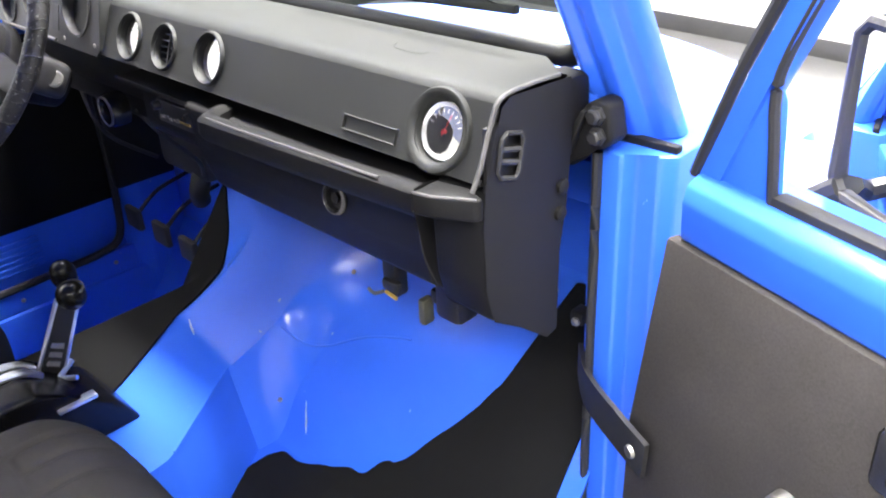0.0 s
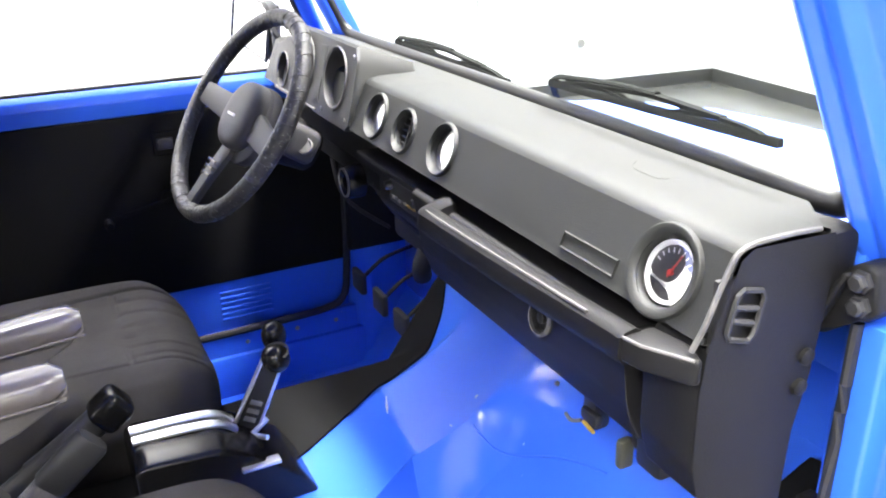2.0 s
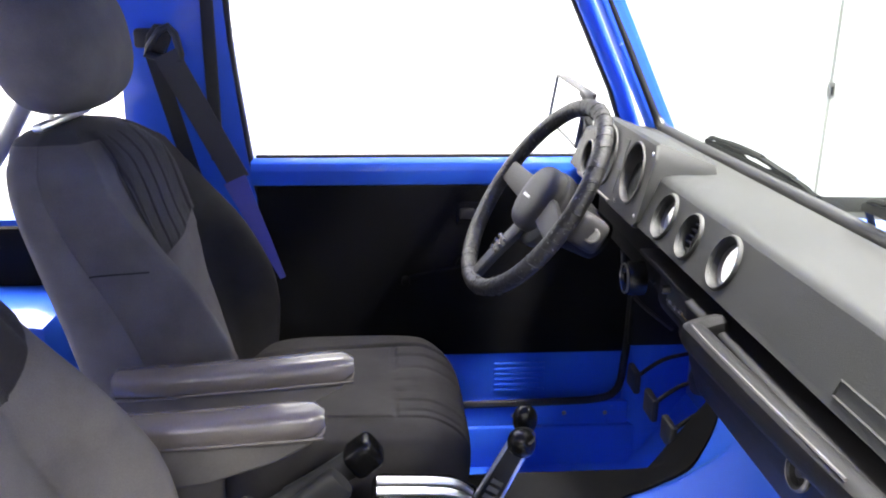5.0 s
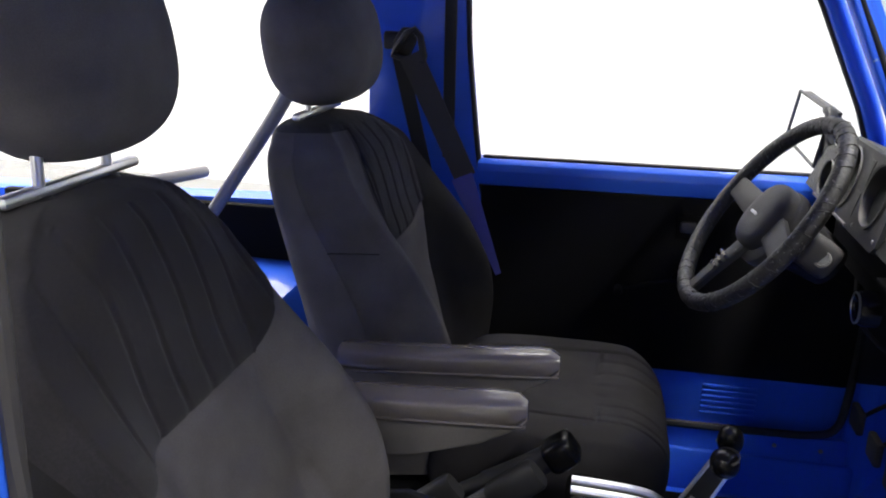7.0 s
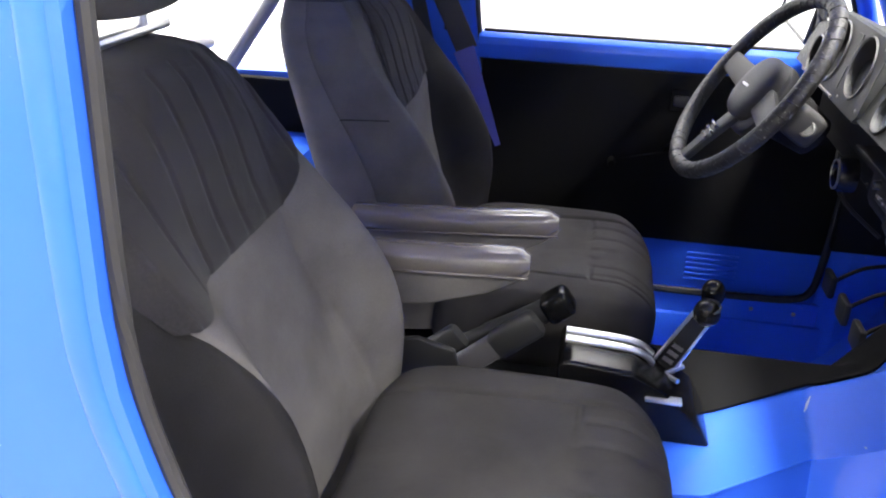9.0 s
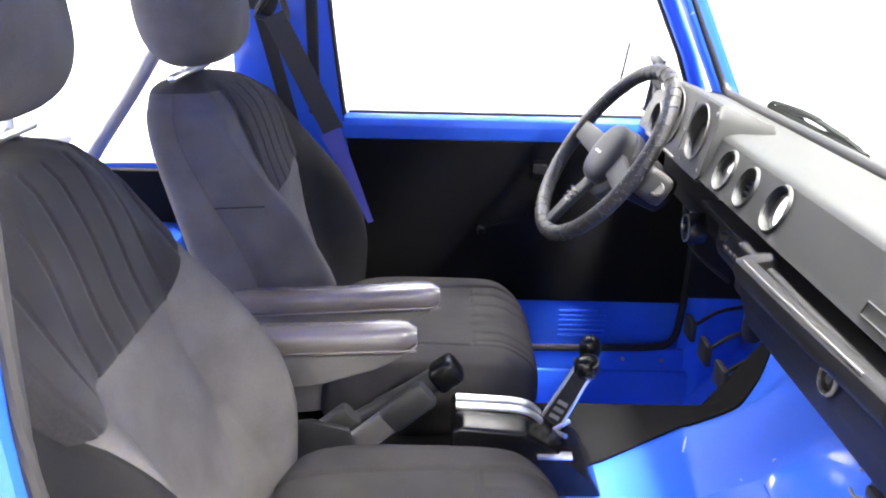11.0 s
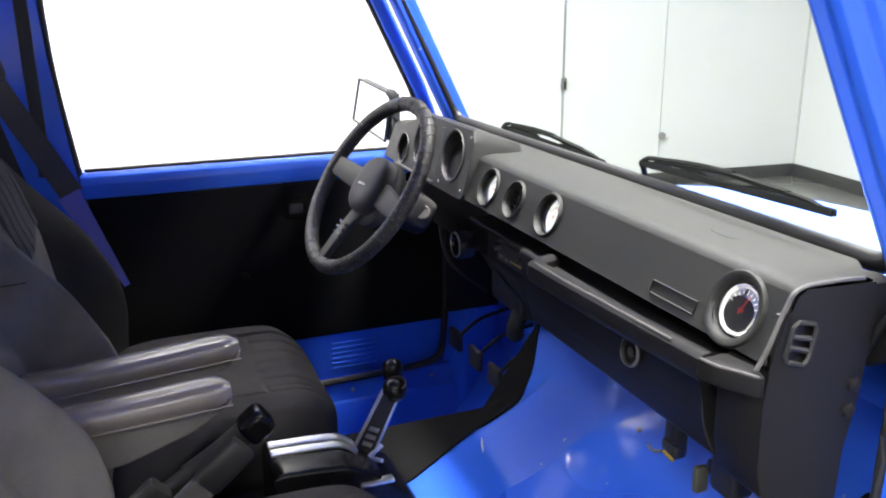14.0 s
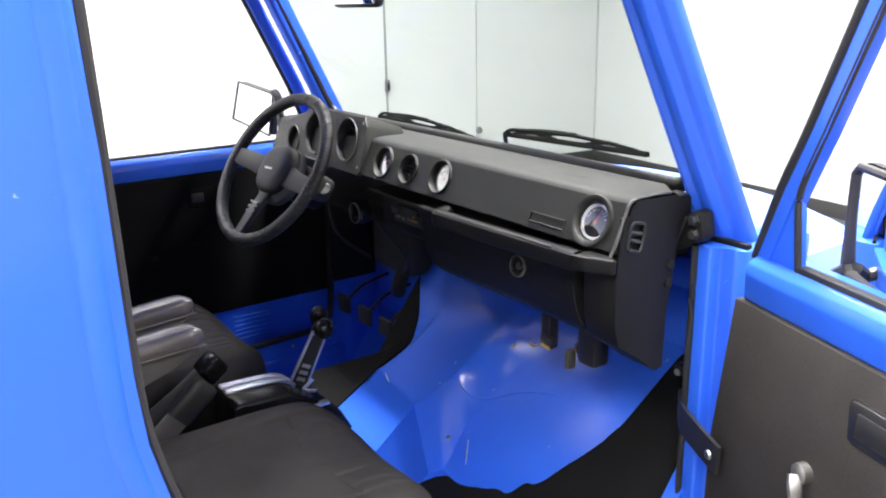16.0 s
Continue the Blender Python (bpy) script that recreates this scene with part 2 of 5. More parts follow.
def sweep(bm, path, ring, closed=False, up=(0, 0, 1), caps=True):
    """A ring of (a, b) offsets (or a function of 0..1 that gives one) carried along a path."""
    path = [Vector(p) for p in path]
    n, rings = len(path), []
    for i, p in enumerate(path):
        a = path[(i - 1) % n] if closed or i else p
        b = path[(i + 1) % n] if closed or i < n - 1 else p
        t = (b - a).normalized()
        u = Vector(up)
        side = t.cross(u)
        if side.length < 1e-4:
            side = t.cross(Vector((0, 1, 0.01)))
        side.normalize()
        top = side.cross(t)
        pts = ring(i / max(n - 1, 1)) if callable(ring) else ring
        rings.append([bm.verts.new(p + side * x + top * y) for x, y in pts])
    k = len(rings[0])
    for i in range(n if closed else n - 1):
        r, s = rings[i], rings[(i + 1) % n]
        for j in range(k):
            bm.faces.new((r[j], r[(j + 1) % k], s[(j + 1) % k], s[j]))
    if caps and not closed:
        bm.faces.new(rings[0][::-1])
        bm.faces.new(rings[-1])
    return bm


def circle(r, n=10, ry=None):
    return [(r * math.cos(2 * math.pi * i / n), (ry or r) * math.sin(2 * math.pi * i / n)) for i in range(n)]


def tube(bm, pts, r, n=10, steps=6, closed=False, curve=True):
    return sweep(bm, smooth_path(pts, steps, closed) if curve else pts, circle(r, n), closed)


def revolve(bm, prof, m, n=32, cap=True):
    """prof: (radius, height) points, turned round the z axis of m."""
    rings = []
    for r, h in prof:
        if r < 1e-6:
            rings.append([bm.verts.new(m @ Vector((0, 0, h)))])
        else:
            rings.append([bm.verts.new(m @ Vector((r * math.cos(2 * math.pi * i / n), r * math.sin(2 * math.pi * i / n), h))) for i in range(n)])
    for a, b in zip(rings, rings[1:]):
        for i in range(n):
            j = (i + 1) % n
            q = [a[i % len(a)], a[j % len(a)], b[j % len(b)], b[i % len(b)]]
            q = list(dict.fromkeys(q))
            if len(q) > 2:
                bm.faces.new(q)
    return bm


def surface(bm, f, nu, nv, wrap_u=False):
    """A grid of points f(u, v), u and v from 0 to 1."""
    g = [[bm.verts.new(f(i / (nu if wrap_u else nu - 1), j / (nv - 1))) for i in range(nu)] for j in range(nv)]
    for j in range(nv - 1):
        for i in range(nu if wrap_u else nu - 1):
            k = (i + 1) % nu
            bm.faces.new((g[j][i], g[j][k], g[j + 1][k], g[j + 1][i]))
    return g


def thicken(bm, t):
    """Give an upward sheet a second side at depth t below it."""
    bm.normal_update()
    flip = -1 if sum(f.normal.z for f in bm.faces) < 0 else 1
    top = list(bm.faces)
    twin = {v: bm.verts.new(v.co - flip * t * v.normal) for v in list(bm.verts)}
    rim = [e for e in bm.edges if len(e.link_faces) == 1]
    for f in top:
        bm.faces.new([twin[v] for v in reversed(f.verts)])
    for e in rim:
        a, b = e.verts
        bm.faces.new((a, b, twin[b], twin[a]))
    return bm


def blob(bm, cx, cy, cz, rx, ry, rz, e1=0.6, e2=0.6, nu=28, nv=16, m=None):
    """A rounded block: a superellipsoid."""
    def p(c, e):
        return math.copysign(abs(c) ** e, c)
    vs0 = set(bm.verts)
    rings = []
    for j in range(nv + 1):
        v = -math.pi / 2 + math.pi * j / nv
        if j in (0, nv):
            rings.append([bm.verts.new((cx, cy, cz + rz * p(math.sin(v), e1)))])
        else:
            rings.append([bm.verts.new((cx + rx * p(math.cos(v), e1) * p(math.cos(2 * math.pi * i / nu), e2),
                                        cy + ry * p(math.cos(v), e1) * p(math.sin(2 * math.pi * i / nu), e2), cz + rz * p(math.sin(v), e1))) for i in range(nu)])
    for a, b in zip(rings, rings[1:]):
        for i in range(nu):
            q = list(dict.fromkeys([a[i % len(a)], a[(i + 1) % nu % len(a)], b[(i + 1) % nu % len(b)], b[i % len(b)]]))
            if len(q) > 2:
                bm.faces.new(q)
    if m is not None:
        bmesh.ops.transform(bm, verts=[v for v in bm.verts if v not in vs0], matrix=m)
    return bm


def plate_with_holes(bm, outline, holes, place):
    """A flat plate: an outline of (a, b) points with holes cut out; place(a, b) gives the spot."""
    edges = []
    for loop in (outline, *holes):
        vs = [bm.verts.new(place(a, b)) for a, b in loop]
        edges += [bm.edges.new((vs[i], vs[(i + 1) % len(vs)])) for i in range(len(vs))]
    bmesh.ops.triangle_fill(bm, use_beauty=True, use_dissolve=False, edges=edges)
    return bm


def lerp_table(t, table):
    """Linear look-up in (key, value) rows."""
    for (a, va), (b, vb) in zip(table, table[1:]):
        if t <= b:
            k = 0 if b == a else max(0, (t - a) / (b - a))
            return va + (vb - va) * k
    return table[-1][1]


def smooth_table(t, table):
    """Look-up in (key, value) rows, rounded at the rows."""
    h = 0.045 * (table[-1][0] - table[0][0])
    return (lerp_table(t - h, table) + 2 * lerp_table(t, table) + lerp_table(t + h, table)) / 4


def ease(a, b, t):
    k = min(1, max(0, (t - a) / (b - a)))
    return k * k * (3 - 2 * k)


# ---- the room ----
RM = pose(CORNER[0], CORNER[1], 0, 0, 0, ROOM)


def room_box(x0, x1, y0, y1, z0, z1, bevel=0.0):
    return box(mesh(), x0, x1, y0, y1, z0, z1, bevel, RM)


structure("floor", room_box(-0.2, 10.2, -11, 0.2, -0.1, 0.0), FLOOR, "grey coated concrete floor of the showroom", "floor")
structure("wall_north", room_box(-0.2, 10.2, 0, 0.2, 0, 3.7), WALLPAINT, "plain white painted panel wall", "wall")
structure("wall_west", room_box(-0.2, 0, -11, 0, 0, 3.7), WALLPAINT, "plain white painted panel wall", "wall")
structure("wall_south", room_box(-0.2, 10.2, -11.2, -11, 0, 3.7), WALLPAINT, "plain white painted wall, out of view", "wall")
# added out of view; its distance sets the light bounced in from the right
structure("unseen_wall_east", room_box(10.0, 10.2, -11, 0, 0, 3.7), WALLPAINT, "plain white painted wall, out of view", "wall")
structure("ceiling", room_box(-0.2, 10.2, -11.2, 0.2, 3.7, 3.85), WALLPAINT, "plain white ceiling of the showroom", "ceiling")
structure("baseboard_north", room_box(0.015, 10, -0.015, 0, 0, 0.1, 0.003), SKIRT, "dark grey skirting along the wall", "baseboard")
structure("baseboard_west", room_box(0, 0.015, -3.6, 0, 0, 0.1, 0.003), SKIRT, "dark grey skirting along the wall", "baseboard")

for n, d in enumerate((1.232, 2.036)):
    structure(f"trim_{n + 1}", room_box(0.0, 0.006, -d - 0.004 * (n + 1), -d + 0.004 * (n + 1), 0.1, 3.7), (SEAMPALE, SEAM)[n], "thin grey joint strip between wall panels", "trim")
for n, d in enumerate((2.71, 5.4)):
    structure(f"trim_{n + 3}", room_box(d - 0.006, d + 0.006, -0.006, 0.0, 0.1, 3.7), SEAMPALE, "thin grey joint strip between wall panels", "trim")

latch = thing("wall_latch", "small dark latch on the wall panel joint", "latch", at=tuple(RM @ Vector((0.0, -2.036, 0.80))))
part("latch_case", room_box(0.006, 0.03, -2.056, -2.016, 0.755, 0.845, 0.006), STEEL, latch)
part("latch_tongue", room_box(0.03, 0.042, -2.044, -2.028, 0.77, 0.82, 0.003), PLASTIC, latch)
stop = thing("panel_knob", "small pale knob on the wall panel", "knob", at=tuple(RM @ Vector((0.0, -1.222, 0.387))))
part("knob", revolve(mesh(), [(0.02, 0.0), (0.02, 0.012), (0.03, 0.02), (0.026, 0.034), (0, 0.036)], RM @ Matrix.Translation((0.0, -1.222, 0.387)) @ pose(0, 0, 0, 0, 90, 0), 16), GREYPAINT, stop)
structure("trim_5", room_box(0.0, 0.012, -0.012, 0.0, 0.1, 3.7), SEAMPALE, "thin grey strip in the corner of the walls", "trim")

# ---- the car's shell ----
car = thing("car_body", "glossy blue body shell of a small open off-road car", "car", at=(0, 0, 0.3))


MID = -0.004


def ws_y(z):
    """The windscreen's slope."""
    return 0.185 - 0.5 * (z - 1.135)


# footwell: floor, toe board and tunnel in one pressed sheet
def tunnel_edge(y):
    return lerp_table(y, ((-0.4, 0.20), (-0.17, 0.165), (0.0, 0.042), (0.1, 0.05), (0.3, 0.02)))


def tunnel_wall(y):
    return lerp_table(y, ((-0.1, 0.045), (0.0, 0.05), (0.1, 0.05), (0.16, 0.10), (0.25, 0.22)))


def fold_y(x):
    """Where the tunnel's flat top turns up into the bell housing."""
    return lerp_table(-x, ((-0.06, 0.002), (-0.036, 0.005), (0.165, 0.035), (0.24, 0.15), (0.32, 0.19)))


def pan_z(x, y):
    deep = ease(0.33, 0.40, -x)
    start = 0.035 + 0.135 * deep
    k = max(0, y - start)
    base = 0.43 - 0.09 * ease(0.30, 0.36, -x)
    toe = base + 1.45 * k - 0.25 * k * k
    floor = toe if y > start + 0.05 else base + ease(start - 0.03, start + 0.05, y) * (toe - base)
    k = max(0, y - fold_y(x))
    top = lerp_table(y, ((-1.3, 0.56), (-0.6, 0.565), (-0.16, 0.574), (0.3, 0.574))) + 0.35 * k + k * k
    edge, wall = tunnel_edge(y), tunnel_wall(y)
    if x > -0.04:
        k = (x - edge) / wall
        hump = 1 - ease(-0.06, 1.06, k) if y > 0.12 else 1 - min(1, max(0, k))
    else:
        hump = 1 - ease(0.20, 0.27, -x - 0.04)
    rise = top - floor
    return floor + 0.5 * (rise + math.sqrt(rise * rise + 0.0002)) * hump


def pan(u, v):
    y = -1.35 + 1.66 * v
    x = lerp_table(u, ((0, -0.66), (0.5, tunnel_edge(y)), (0.512, tunnel_edge(y) + 0.004), (0.6, tunnel_edge(y) + tunnel_wall(y)), (1, 0.64)))
    return (x, y, pan_z(x, y))


bm = mesh()
surface(bm, pan, 251, 200)
thicken(bm, 0.004)
part("floor_pan", bm, BLUE, car, "glossy blue painted steel floor and toe board", angle=28)
part("firewall", box(mesh(), -0.66, 0.64, 0.3, 0.32, 0.45, 0.985, 0.004), BLUE, car)
for sx, sy in ((0.084, 0.061), (0.125, 0.215), (-0.262, 0.212)):
    screw_at = Vector((sx, sy, pan_z(sx, sy)))
    part("floor_screw", revolve(mesh(), [(0.004, -0.002), (0.004, 0.002), (0.002, 0.003), (0, 0.003)], Matrix.Translation(screw_at) @ pose(0, 0, 0, 40, 0, 0), 12), STEEL, car, "small steel screw")
# rounded bend of the tunnel's edge and pale marks on the paint
bm = mesh()
tube(bm, [(tunnel_edge(y), y, pan_z(tunnel_edge(y), y) - 0.0005) for y in (-0.16, -0.12, -0.08, -0.04, -0.012, 0.002)], 0.0022, 8)
part("tunnel_bend", bm, BLUE, car)
for ax, ay, bx, by, wide in ((-0.135, 0.034, -0.085, 0.014, 0.008), (0.128, 0.084, 0.150, 0.060, 0.004)):
    bm = mesh()
    rows = []
    for k in range(7):
        px, py = ax + (bx - ax) * k / 6, ay + (by - ay) * k / 6
        w = wide * (0.25 + math.sin(math.pi * (0.1 + 0.8 * k / 6))) * (1 + 0.2 * math.sin(5 * k))
        rows.append([bm.verts.new((px + dx, py, pan_z(px + dx, py) + 0.0012)) for dx in (-w / 2, w / 2)])
    for p, q in zip(rows, rows[1:]):
        bm.faces.new((p[0], p[1], q[1], q[0]))
    part("pale_mark", bm, PALEMARK, car, "pale mark on the paint")
# pressed seam across the toe board
bm = mesh()
tube(bm, [(x, y, pan_z(x, y) + 0.001) for x, y in ((0.056, 0.103), (0.09, 0.122), (0.13, 0.142), (0.19, 0.164), (0.24, 0.177), (0.29, 0.186))], 0.0018, 6)
part("floor_seam", bm, BLUE, car)


def jamb(side, name):
    """The door's hinge pillar with its ridges."""
    s = side
    off = 0 if s > 0 else -0.034
    b = mesh()
    pts = ((0.597, 0.30), (0.597, 0.207), (0.620, 0.182), (0.634, 0.164), (0.662, 0.160), (0.670, 0.177), (0.694, 0.180), (0.708, 0.192), (0.708, 0.30))
    prism(b, pts, 0.35, 1.048, lambda p, q, c: (off + s * p, q, c), 0.004)
    part(name, b, BLUE, car)
    part("rocker_panel", box(mesh(), *sorted((off + s * 0.61, off + s * 0.71)), -0.75, 0.20, 0.33, 0.44, 0.012), BLUE, car)
    if s < 0:
        return
    b = mesh()
    tube(b, [(s * 0.634, 0.160, 1.046), (s * 0.634, 0.160, 0.9), (s * 0.633, 0.160, 0.7), (s * 0.63, 0.155, 0.5), (s * 0.62, 0.09, 0.446), (s * 0.62, 0.0, 0.446), (s * 0.63, -0.5, 0.446)], 0.0055, 8)
    part("door_seal", b, RUBBER, car, "black rubber door seal")


jamb(1, "hinge_pillar")
jamb(-1, "hinge_pillar")


def a_pillar(side):
    s = side
    b = mesh()
    lo, hi = 1.05, 1.52
    prof = ((0.572, 0.0), (0.578, -0.022), (0.596, -0.032), (0.61, -0.022), (0.622, -0.028), (0.640, -0.026), (0.652, -0.012), (0.668, -0.008), (0.680, 0.004), (0.680, 0.022), (0.572, 0.022))
    def place(p, q, c):
        z = lo + (hi - lo) * c
        p = 0.600 + (p - 0.572) * (0.80 - 0.12 * c) - 0.022 * c
        return (MID + s * (p - MID), ws_y(z) + q, z)
    b2 = prism(b, prof, 0.0, 1.0, place, 0.003)
    part("windscreen_pillar", b2, BLUE, car, "ridged blue windscreen pillar")
    b = mesh()
    box(b, *sorted((MID + s * (0.585 - MID), MID + s * (0.622 - MID))), 0.172, 0.212, 1.05, 1.112, 0.006)
    part("pillar_foot", b, BLUE, car)


a_pillar(1)
a_pillar(-1)
# blue panel added overhead, out of view, to shade the interior
part("unseen_roof", box(mesh(), -0.72, 0.68, -1.9, 0.01, 1.52, 1.54, 0.006), BLUE, car)
part("windscreen_header", box(mesh(), -0.72, 0.66, ws_y(1.5) - 0.03, ws_y(1.5) + 0.035, 1.475, 1.525, 0.012), BLUE, car)
part("cowl_panel", box(mesh(), -0.68, 0.68, 0.245, 0.338, 0.93, 0.99, 0.01), BLUE, car)
# hidden panel added to stop lamp light leaking in behind the dash
part("scuttle_light_stop", prism(mesh(), ((0.180, 1.104), (0.196, 1.104), (0.262, 0.996), (0.262, 0.984), (0.180, 1.06)), -0.60, 0.60, along_x, 0.003), BLUE, car)
part("cowl_side", box(mesh(), 0.626, 0.706, 0.206, 0.36, 0.88, 1.050, 0.008), BLUE, car)
# seal round the windscreen
WX0, WX1, WZ0, WZ1 = -0.612, 0.606, 1.130, 1.490
loop = []
for cx, cz, a0 in ((WX1 - 0.035, WZ0 + 0.03, -90), (WX1 - 0.045, WZ1 - 0.03, 0), (WX0 + 0.045, WZ1 - 0.03, 90), (WX0 + 0.035, WZ0 + 0.03, 180)):
    for k in range(7):
        a = radians(a0 + 15 * k)
        loop.append((cx + 0.035 * math.cos(a), cz + 0.03 * math.sin(a)))
bm = mesh()
sweep(bm, [(x, ws_y(z) - 0.006, z) for x, z in loop], circle(0.0125, 12, 0.0095), closed=True, up=(0, 1, 0))
part("windscreen_seal", bm, GLOSSRUBBER, car, "black rubber windscreen seal")
bm = mesh()
bm.faces.new([bm.verts.new((x, ws_y(z), z)) for x, z in loop])
pane = part("windscreen", bm, SCREEN, car, "faintly green windscreen glass")
pane.visible_shadow = False

# hood and wings
bm = mesh()


def hood_f(u, v):
    k = 2 * u - 1
    x = k * (0.665 - 0.085 * v)
    y = 0.34 + (0.62 - 0.15 * k * k) * v
    z = 0.99 - 0.036 * v - 0.15 * max(0, v - 0.94) - 0.03 * abs(k) ** 3
    if abs(k) > 0.999:
        z -= 0.075
    if v > 0.999:
        z -= 0.09
    return (x, y, z)


surface(bm, hood_f, 40, 24)
thicken(bm, 0.01)
part("hood", bm, GLAREBLUE, car, "glossy hood, its blue paled to carry the wall's glare")
for s in (1, -1):
    bm = mesh()
    prism(bm, ((0.34, 0.5), (0.34, 0.895), (0.42, 0.89), (0.76, 0.872), (0.84, 0.845), (0.87, 0.72), (0.87, 0.5)), 0.0, 1.0,
          lambda p, q, c, s=s: (s * (0.53 + (0.165 - 0.16 * max(0, p - 0.45)) * c), p, q - 0.012 * c), 0.015, 3)
    part("wing", bm, GLAREBLUE, car)
part("front_panel", box(mesh(), -0.60, 0.60, 0.78, 0.86, 0.45, 0.865, 0.03), BLUE, car)


# door pillars and rear quarters
def b_pillar(side):
    s = side
    b = mesh()
    outline = ((-0.684, 1.525), (-0.680, 1.3), (-0.660, 1.1), (-0.646, 1.0), (-0.622, 0.90), (-0.582, 0.76), (-0.532, 0.58), (-0.512, 0.40), (-1.9, 0.40), (-1.9, 0.925), (-0.95, 0.93), (-0.90, 0.95), (-0.885, 1.0), (-0.885, 1.525))
    if s > 0:
        outline = ((-0.715, 1.525), (-0.712, 1.3), (-0.711, 1.1), (-0.706, 1.03), (-0.692, 0.965), (-0.664, 0.87), (-0.61, 0.70), (-0.56, 0.40), (-1.9, 0.40), (-1.9, 0.925), (-0.95, 0.93), (-0.90, 0.95), (-0.885, 1.0), (-0.885, 1.525))
    lo, hi = (0.688, 0.714) if s > 0 else (0.668, 0.745)
    prism(b, outline, lo, hi, lambda p, q, c: (s * (c - 0.02 * ease(1.05, 1.6, q)), p, q), 0.010, 3)
    part("side_panel", b, BLUE, car, "wide blue side panel with the door pillar")
    b = mesh()
    seal = [(p + 0.004, q) for p, q in outline[:8]]
    tube(b, [(s * (lo + 0.008 - 0.02 * ease(1.05, 1.6, q)), p + 0.001, q) for p, q in seal], 0.0065, 8)
    part("door_seal", b, material_seal, car, "worn grey-black door seal")
    if s > 0:
        b = mesh()
        ridge = [(p - 0.022, q) for p, q in outline[:8]]
        sweep(b, smooth_path([(hi - 0.001 - 0.02 * ease(1.05, 1.6, q), p, q) for p, q in ridge], 4), circle(0.012, 12, 0.004), up=(1, 0, 0))
        part("pillar_bead", b, BLUE, car)
    b = mesh()
    box(b, *sorted((s * 0.44, s * 0.70)), -1.75, -1.0, 0.45, 0.80, 0.05)
    part("wheel_arch", b, BLUE, car)
    b = mesh()
    box(b, *sorted((s * 0.64, s * 0.665)), -1.8, -0.90, 0.80, 0.925, 0.006)
    part("side_trim", b, TRIMBLACK, car, "black rear side trim board")


material_seal = material("worn_seal", (0.028, 0.026, 0.025), 0.7, grain=0.2, grain_size=200, stain=0.3, stain_size=15)
b_pillar(1)
b_pillar(-1)
sill = part("inner_sill", box(mesh(), -0.672, -0.655, -0.7, 0.176, 0.30, 0.494, 0.004), BLUE, car, "blue inner sill below the driver door")
for by, bz in ((0.027, 0.469), (0.122, 0.467), (-0.09, 0.465)):
    part("bolt", revolve(mesh(), [(0.005, -0.001), (0.005, 0.002), (0.0025, 0.0035), (0, 0.0035)], Matrix.Translation((-0.655, by, bz)) @ pose(0, 0, 0, 0, 90, 0), 10), STEEL, sill, "small steel bolt")
part("sill_seam", tube(mesh(), [(-0.655, 0.128, 0.455), (-0.655, 0.128, 0.31)], 0.0022, 6, curve=False), BLUE, sill)
part("rear_panel", box(mesh(), -0.70, 0.70, -1.9, -1.86, 0.4, 0.95, 0.01), BLUE, car)
part("pillar_strip", box(mesh(), -0.66, -0.650, -0.725, -0.70, 1.06, 1.50, 0.003), RUBBER, car)
part("kick_panel", box(mesh(), -0.672, -0.655, 0.177, 0.31, 0.30, 1.05, 0.004), BLUE, car)
part("kick_panel", box(mesh(), 0.585, 0.60, 0.215, 0.31, 0.40, 1.05, 0.004), BLUE, car)

part("kick_trim", box(mesh(), -0.652, -0.624, 0.158, 0.298, 0.645, 1.047, 0.006), LID, car, "black kick panel trim")

# wheels that the body stands on
for wx in (-0.64, 0.60):
    for wy in (0.66, -1.38):
        wm = Matrix.Translation((wx, wy, 0.325)) @ pose(0, 0, 0, 0, 90, 0)
        bm = mesh()
        revolve(bm, [(0.19, -0.07), (0.22, -0.088), (0.29, -0.092), (0.318, -0.075), (0.325, -0.04), (0.325, 0.04), (0.318, 0.075), (0.29, 0.092), (0.22, 0.088), (0.19, 0.07)], wm, 40)
        wh = part("wheel", bm, RUBBER, car, "black rubber tyre on a steel wheel")
        bm = mesh()
        revolve(bm, [(0.19, -0.07), (0.18, -0.05), (0.10, -0.045), (0.05, -0.06), (0, -0.06)], wm, 32)
        revolve(bm, [(0.19, 0.07), (0.18, 0.05), (0.10, 0.045), (0.05, 0.06), (0, 0.06)], wm, 32)
        part("rim", bm, STEEL, wh, "steel rim")

# mats
def xedge(y):
    return lerp_table(y, ((-0.40, 0.04), (-0.25, 0.01), (-0.137, -0.048), (-0.077, -0.09), (0.035, -0.170), (0.12, -0.190), (0.157, -0.208), (0.19, -0.228), (0.215, -0.262), (0.245, -0.304), (0.30, -0.36)))


def xfar(y):
    return lerp_table(y, ((-0.34, -0.655), (-0.26, -0.40), (-0.16, -0.335), (0.3, -0.335)))


mat_thing = thing("tunnel_mat", "black carpet over the transmission tunnel", "car mat", at=(-0.2, 0, 0.6))
bm = mesh()
surface(bm, lambda u, v: (lambda y: (lambda x: (x, y, pan_z(x, y) + 0.006))(xfar(y) + (xedge(y) - xfar(y)) * u))(-1.3 + 1.59 * v), 60, 120)
thicken(bm, 0.005)
part("carpet", bm, CARPET, mat_thing)


def yedge(x):
    wob = 0.003 * math.sin(61 * x) + 0.002 * math.sin(97 * x + 1)
    return wob + lerp_table(x, ((0.09, -0.06), (0.104, -0.03), (0.131, 0.018), (0.242, 0.050), (0.345, 0.078), (0.41, 0.128), (0.45, 0.158), (0.473, 0.19), (0.488, 0.225), (0.505, 0.26), (0.52, 0.285), (0.62, 0.29)))


